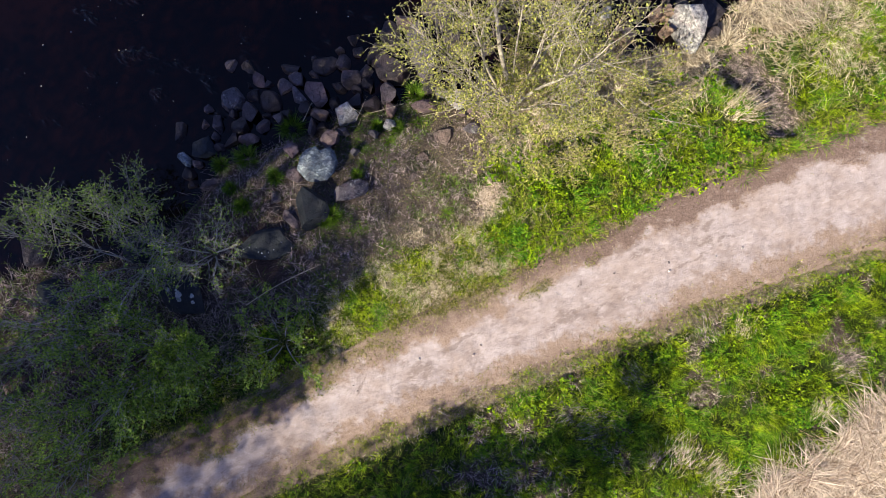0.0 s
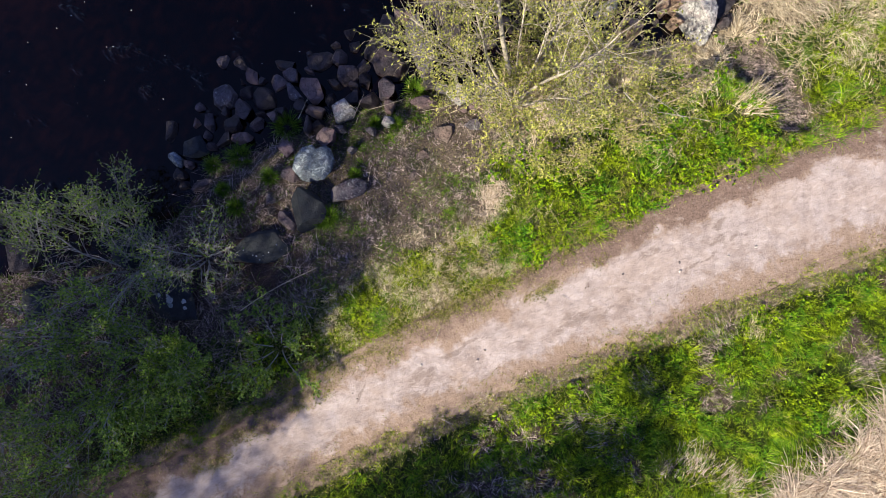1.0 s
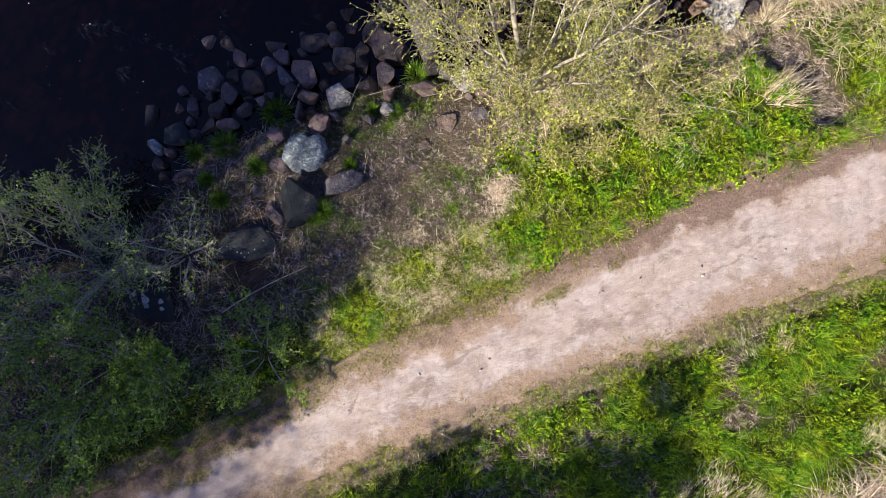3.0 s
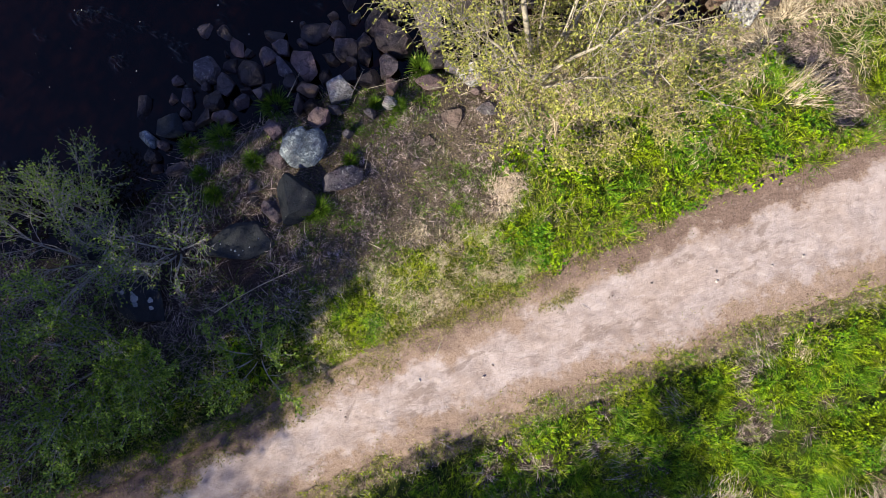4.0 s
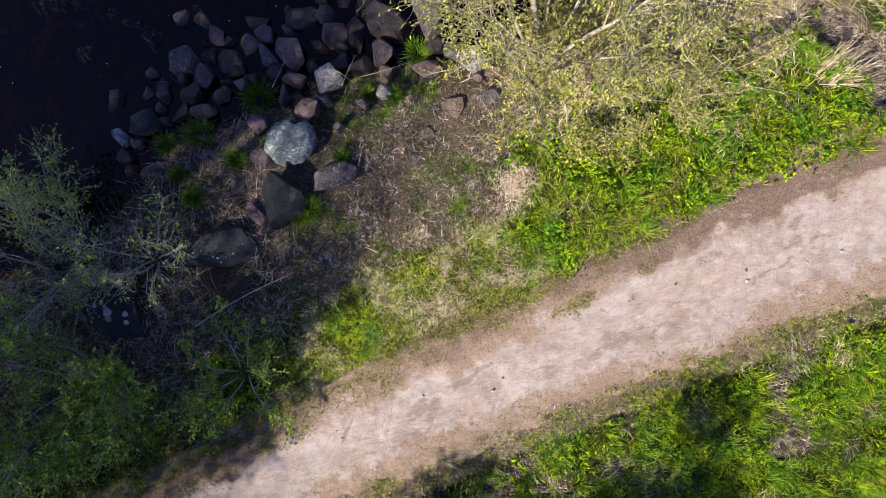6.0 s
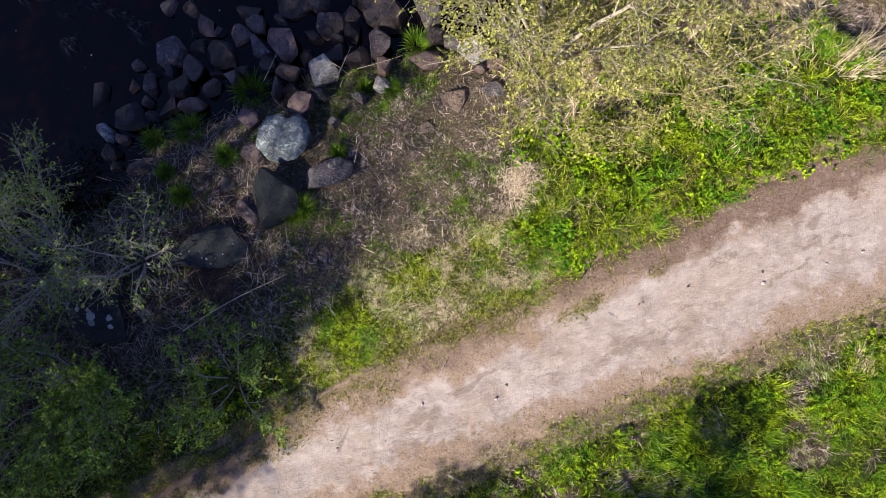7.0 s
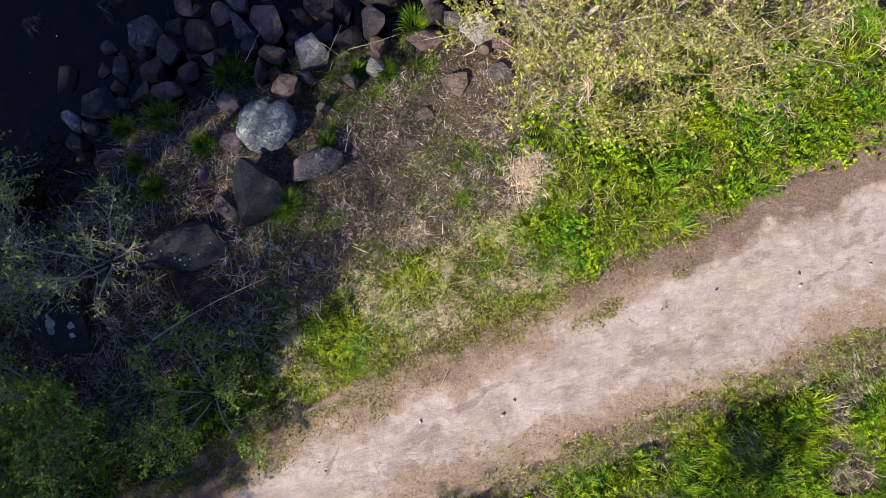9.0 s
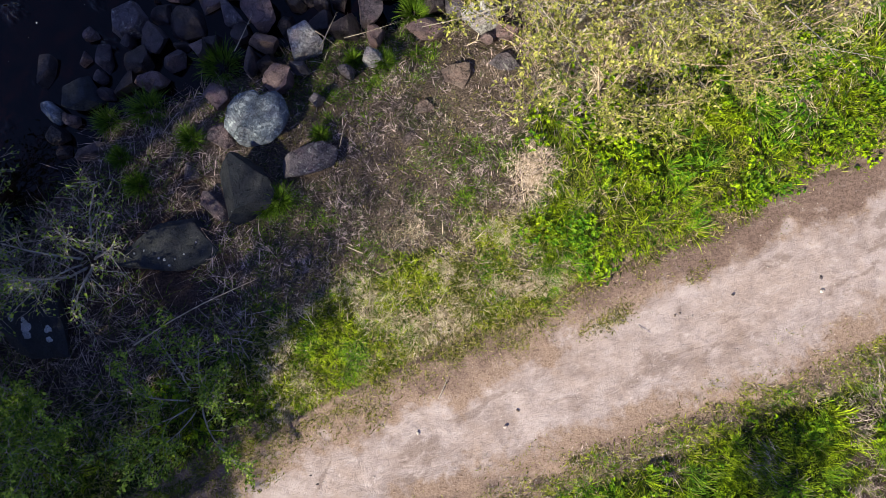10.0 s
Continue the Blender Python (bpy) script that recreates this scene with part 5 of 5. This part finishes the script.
# ---- grass tufts between the stones ----
def tuft(x, y, r, seed, label="green grass tuft growing between stones"):
    g = np.random.default_rng(seed)
    n = 280
    a, q = g.uniform(0, 6.3, n), np.sqrt(g.random(n)) * r * 0.45
    px, py = x + np.cos(a) * q, y + np.sin(a) * q
    ob = blades("grass_tuft", px, py, g.uniform(0.5, 1.0, n) * r * 1.25, g.uniform(0.007, 0.012, n), g.uniform(0.2, 0.8, n), label, TUFT, turn=a + g.normal(0, 0.3, n), z=np.full(n, float(height(x, y)) + 0.08))
    return tagged(ob, label, "grass tuft", "tufts between stones", "thing")


tuft(-3.17, 2.62, 0.32, 201)
tuft(-4.12, 2.00, 0.31, 202)
tuft(-4.68, 1.84, 0.22, 203)
tuft(-3.45, 1.54, 0.20, 204)
tuft(-0.51, 3.31, 0.27, 205)
tuft(-4.41, 1.31, 0.16, 206)
tuft(-4.15, 0.93, 0.2, 207)
tuft(-2.23, 0.70, 0.22, 208)
tuft(-1.73, 1.56, 0.14, 209)
tuft(-2.37, 0.60, 0.16, 210)
tuft(-0.90, 2.56, 0.16, 211)
tuft(-1.33, 2.63, 0.14, 212)

def dead_tussock(x, y, r, drift, seed, material):
    """Last year's grass, combed flat in one bundle."""
    g = np.random.default_rng(seed)
    n = 230
    a, q = g.uniform(0, 6.3, n), g.random(n) ** 0.7 * r * 1.1 * (1 + 0.3 * np.sin(np.linspace(0, 40, n)))
    ob = blades("dead_tussock", x + np.cos(a) * q, y + np.sin(a) * q, g.uniform(0.4, 0.95, n) * r, g.uniform(0.004, 0.009, n), g.uniform(0.8, 1.0, n),
                "pale combed-over tussock of dead grass", material, turn=radians(drift) + g.normal(0, 0.35, n), lift=g.uniform(0.0, 0.09, n))
    return tagged(ob, "", "grass tussock", "dead tussocks below the path", "thing")


dead_tussock(4.86, -4.32, 0.33, 60, 401, REED)
dead_tussock(5.58, -4.75, 0.34, 40, 402, REED)
dead_tussock(4.26, -4.38, 0.18, 50, 406, THATCH)
dead_tussock(5.38, -1.80, 0.30, 120, 403, THATCH)
dead_tussock(6.12, -1.70, 0.20, 80, 407, STRAW)
dead_tussock(2.62, -3.30, 0.26, 200, 404, THATCH)
dead_tussock(3.20, -3.70, 0.36, 190, 408, THATCH)
dead_tussock(3.92, -2.70, 0.24, 150, 409, THATCH)
dead_tussock(8.31, -2.53, 0.30, 20, 405, THATCH)
dead_tussock(7.80, -3.45, 0.26, 60, 410, REED)

# ---- the sunlit willow ----
rng = np.random.default_rng(23)
bush("willow_tree", 1.5, 2.95, [(112, 20, 4.4, 1.9), (22, 25, 4.0, 1.2), (100, 9, 4.0), (60, 17, 3.8), (150, 30, 3.0), (135, 36, 3.5), (165, 20, 2.9), (158, 36, 3.0), (-40, 18, 2.6), (95, 36, 3.9), (40, 32, 3.2)],
     14, 10, 7.5, 0.046, PALE_BARK, WILLOW_LEAF, "pale-stemmed willow with fresh yellow-green leaves", "tree", 0.033, 0.42)
for px, py, size, leafy in ((1.2, 2.6, 0.8, 5), (2.6, 2.5, 0.75, 2), (3.3, 3.5, 0.75, 1), (2.2, 4.0, 0.9, 4), (4.1, 2.9, 0.65, 1), (1.2, 4.3, 1.1, 5), (2.9, 4.5, 0.55, 2), (4.2, 3.5, 0.5, 1), (1.9, 1.9, 0.6, 3), (3.4, 2.3, 0.55, 1), (0.7, 4.5, 0.7, 3), (1.9, 4.7, 0.75, 3), (2.5, 3.2, 0.6, 3)):
    turn = rng.uniform(0, 360)
    stems = [(turn + 360 / 7 * q, 14 + 13 * (q % 4), size * rng.uniform(1.6, 2.3)) for q in range(6)]
    bush("willow_bush", px, py, stems, 7, 7, leafy * 1.1 + 1.5, 0.05, TAN_BARK, WILLOW_LEAF, "thin-twigged willow bush with small yellow-green leaves", "bush", 0.012)

# ---- shaded shrubs ----
rng = np.random.default_rng(29)
for px, py, size, leafy in ((-7.6, -1.6, 1.0, 3.5), (-6.3, -0.3, 0.85, 2.1), (-5.9, -0.1, 0.5, 0.7), (-8.4, 0.1, 0.65, 1.6), (-6.7, -3.0, 0.85, 9), (-8.7, -3.2, 1.0, 4.5), (-5.8, -2.0, 0.75, 9), (-5.05, -2.25, 0.5, 8), (-6.4, 0.5, 0.6, 1.6), (-5.6, -1.8, 0.5, 3), (-4.75, -0.05, 0.5, 0.9), (-7.3, -4.2, 0.8, 4), (-7.2, 0.4, 0.6, 1.6)):
    turn = rng.uniform(0, 360)
    stems = [(turn + 51 * q, 16 + 9 * (q % 4), size * rng.uniform(2.1, 2.8)) for q in range(7)]
    if py > 0:  # those at the water lean out over it
        stems = [(90 + 22 * (q - 3), 25 + 8 * (q % 4), size * rng.uniform(2.0, 2.6)) for q in range(7)]
    bush("shrub", px, py, stems, 9, 7, leafy * 1.7, 0.047, GREY_BARK, SHRUB_LEAF, "grey-stemmed shrub with small green leaves in shade", "shrub", 0.017)
bush("sapling", -3.25, -1.85, [(q * 51 + 10, 34 + 9 * (q % 3), 1.05) for q in range(7)], 8, 6, 11, 0.042, GREY_BARK, SHRUB_LEAF, "low leafy sapling at the edge of shade", "sapling", 0.012)

# ---- sticks, foam ----
stick("dry_stalk", (-3.90, -1.09, 0.35), (-2.43, -0.29, 0.25), 0.011, STRAW, "long pale dry stalk lying on litter")
stick("dead_branch", (-9.22, -1.36, 0.1), (-8.09, -1.47, 0.15), 0.035, DEAD_WOOD, "bleached dead branch under the shrubs")
stick("dead_branch", (-8.76, -1.51, 0.1), (-7.15, -1.22, 0.3), 0.014, DEAD_WOOD, "thin bleached dead branch")
stick("dry_stalk", (-2.85, 2.67, -0.1), (-2.63, 3.13, -0.1), 0.006, STRAW, "dry reddish stalk leaning on stones")
stick("dry_stalk", (-1.74, 2.69, -0.1), (-1.52, 3.17, -0.1), 0.007, STRAW, "dry stalk leaning on stones")
stick("dry_stalk", (-1.80, 2.93, -0.1), (-1.52, 2.72, -0.1), 0.007, STRAW, "dry stalk lying across stones")
stick("dry_stalk", (-1.43, 2.85, -0.15), (-0.71, 3.04, -0.1), 0.006, STRAW, "dry stalk lying across stones")
stick("dry_stalk", (-4.66, -0.36, -0.1), (-3.76, -0.37, -0.1), 0.006, STRAW, "dry stalk lying under the shrubs")
stick("twig", (-0.10, -3.30, 0.0), (0.12, -3.41, 0.02), 0.011, DEAD_WOOD, "short broken twig on the path border")
stick("twig", (2.31, -0.93, 0.015), (2.45, -1.04, 0.02), 0.005, DEAD_WOOD, "tiny twig on the footpath")
stick("dry_stalk", (-0.22, -1.82, 0.01), (-0.10, -1.54, 0.10), 0.007, DEAD_WOOD, "brown bent stalk at the edge of the path")
stick("dry_stalk", (-1.46, 1.38, 0.02), (-1.40, 1.64, 0.04), 0.006, STRAW, "upright dry stalk in dead grass")
stick("dead_branch", (3.37, 2.83, 0.9), (4.21, 2.20, 0.4), 0.012, DEAD_WOOD, "bare pale dead branch in the willow bush")
stick("dead_branch", (3.97, 2.05, 0.2), (4.47, 2.07, 0.25), 0.012, DEAD_WOOD, "bare pale dead branch in the grass")
stick("dead_branch", (3.84, 2.83, 0.8), (4.73, 2.40, 0.3), 0.012, DEAD_WOOD, "bare pale dead branch in the willow bush")
stick("dead_branch", (4.18, 2.58, 0.3), (5.34, 2.36, 0.3), 0.009, DEAD_WOOD, "bare pale dead branch in the grass")
n = 70
fx, fy = rng.uniform(-9.3, -0.5, n), rng.uniform(1.2, 5.6, n)
keep = shore(fx) - fy < -0.15
fx, fy = fx[keep], fy[keep]
ang = np.arange(7) * 2 * math.pi / 7
rad = np.minimum(rng.gamma(1.4, 0.004, len(fx)) + 0.003, 0.011)
v = np.stack((fx[:, None] + rad[:, None] * np.cos(ang) * rng.uniform(0.6, 1.5, (len(fx), 7)), fy[:, None] + rad[:, None] * np.sin(ang) * rng.uniform(0.6, 1.5, (len(fx), 7)), np.full((len(fx), 7), WATER_Z + 0.004)), -1)
tris = (np.arange(len(fx)) * 7)[:, None, None] + np.array([(0, q, q + 1) for q in range(1, 6)])
tagged(new("foam", mesh_of("foam", v.reshape(-1, 3), tris.reshape(-1, 3), FOAM)), "small pale foam flecks floating on the river", "foam", kind="stuff")
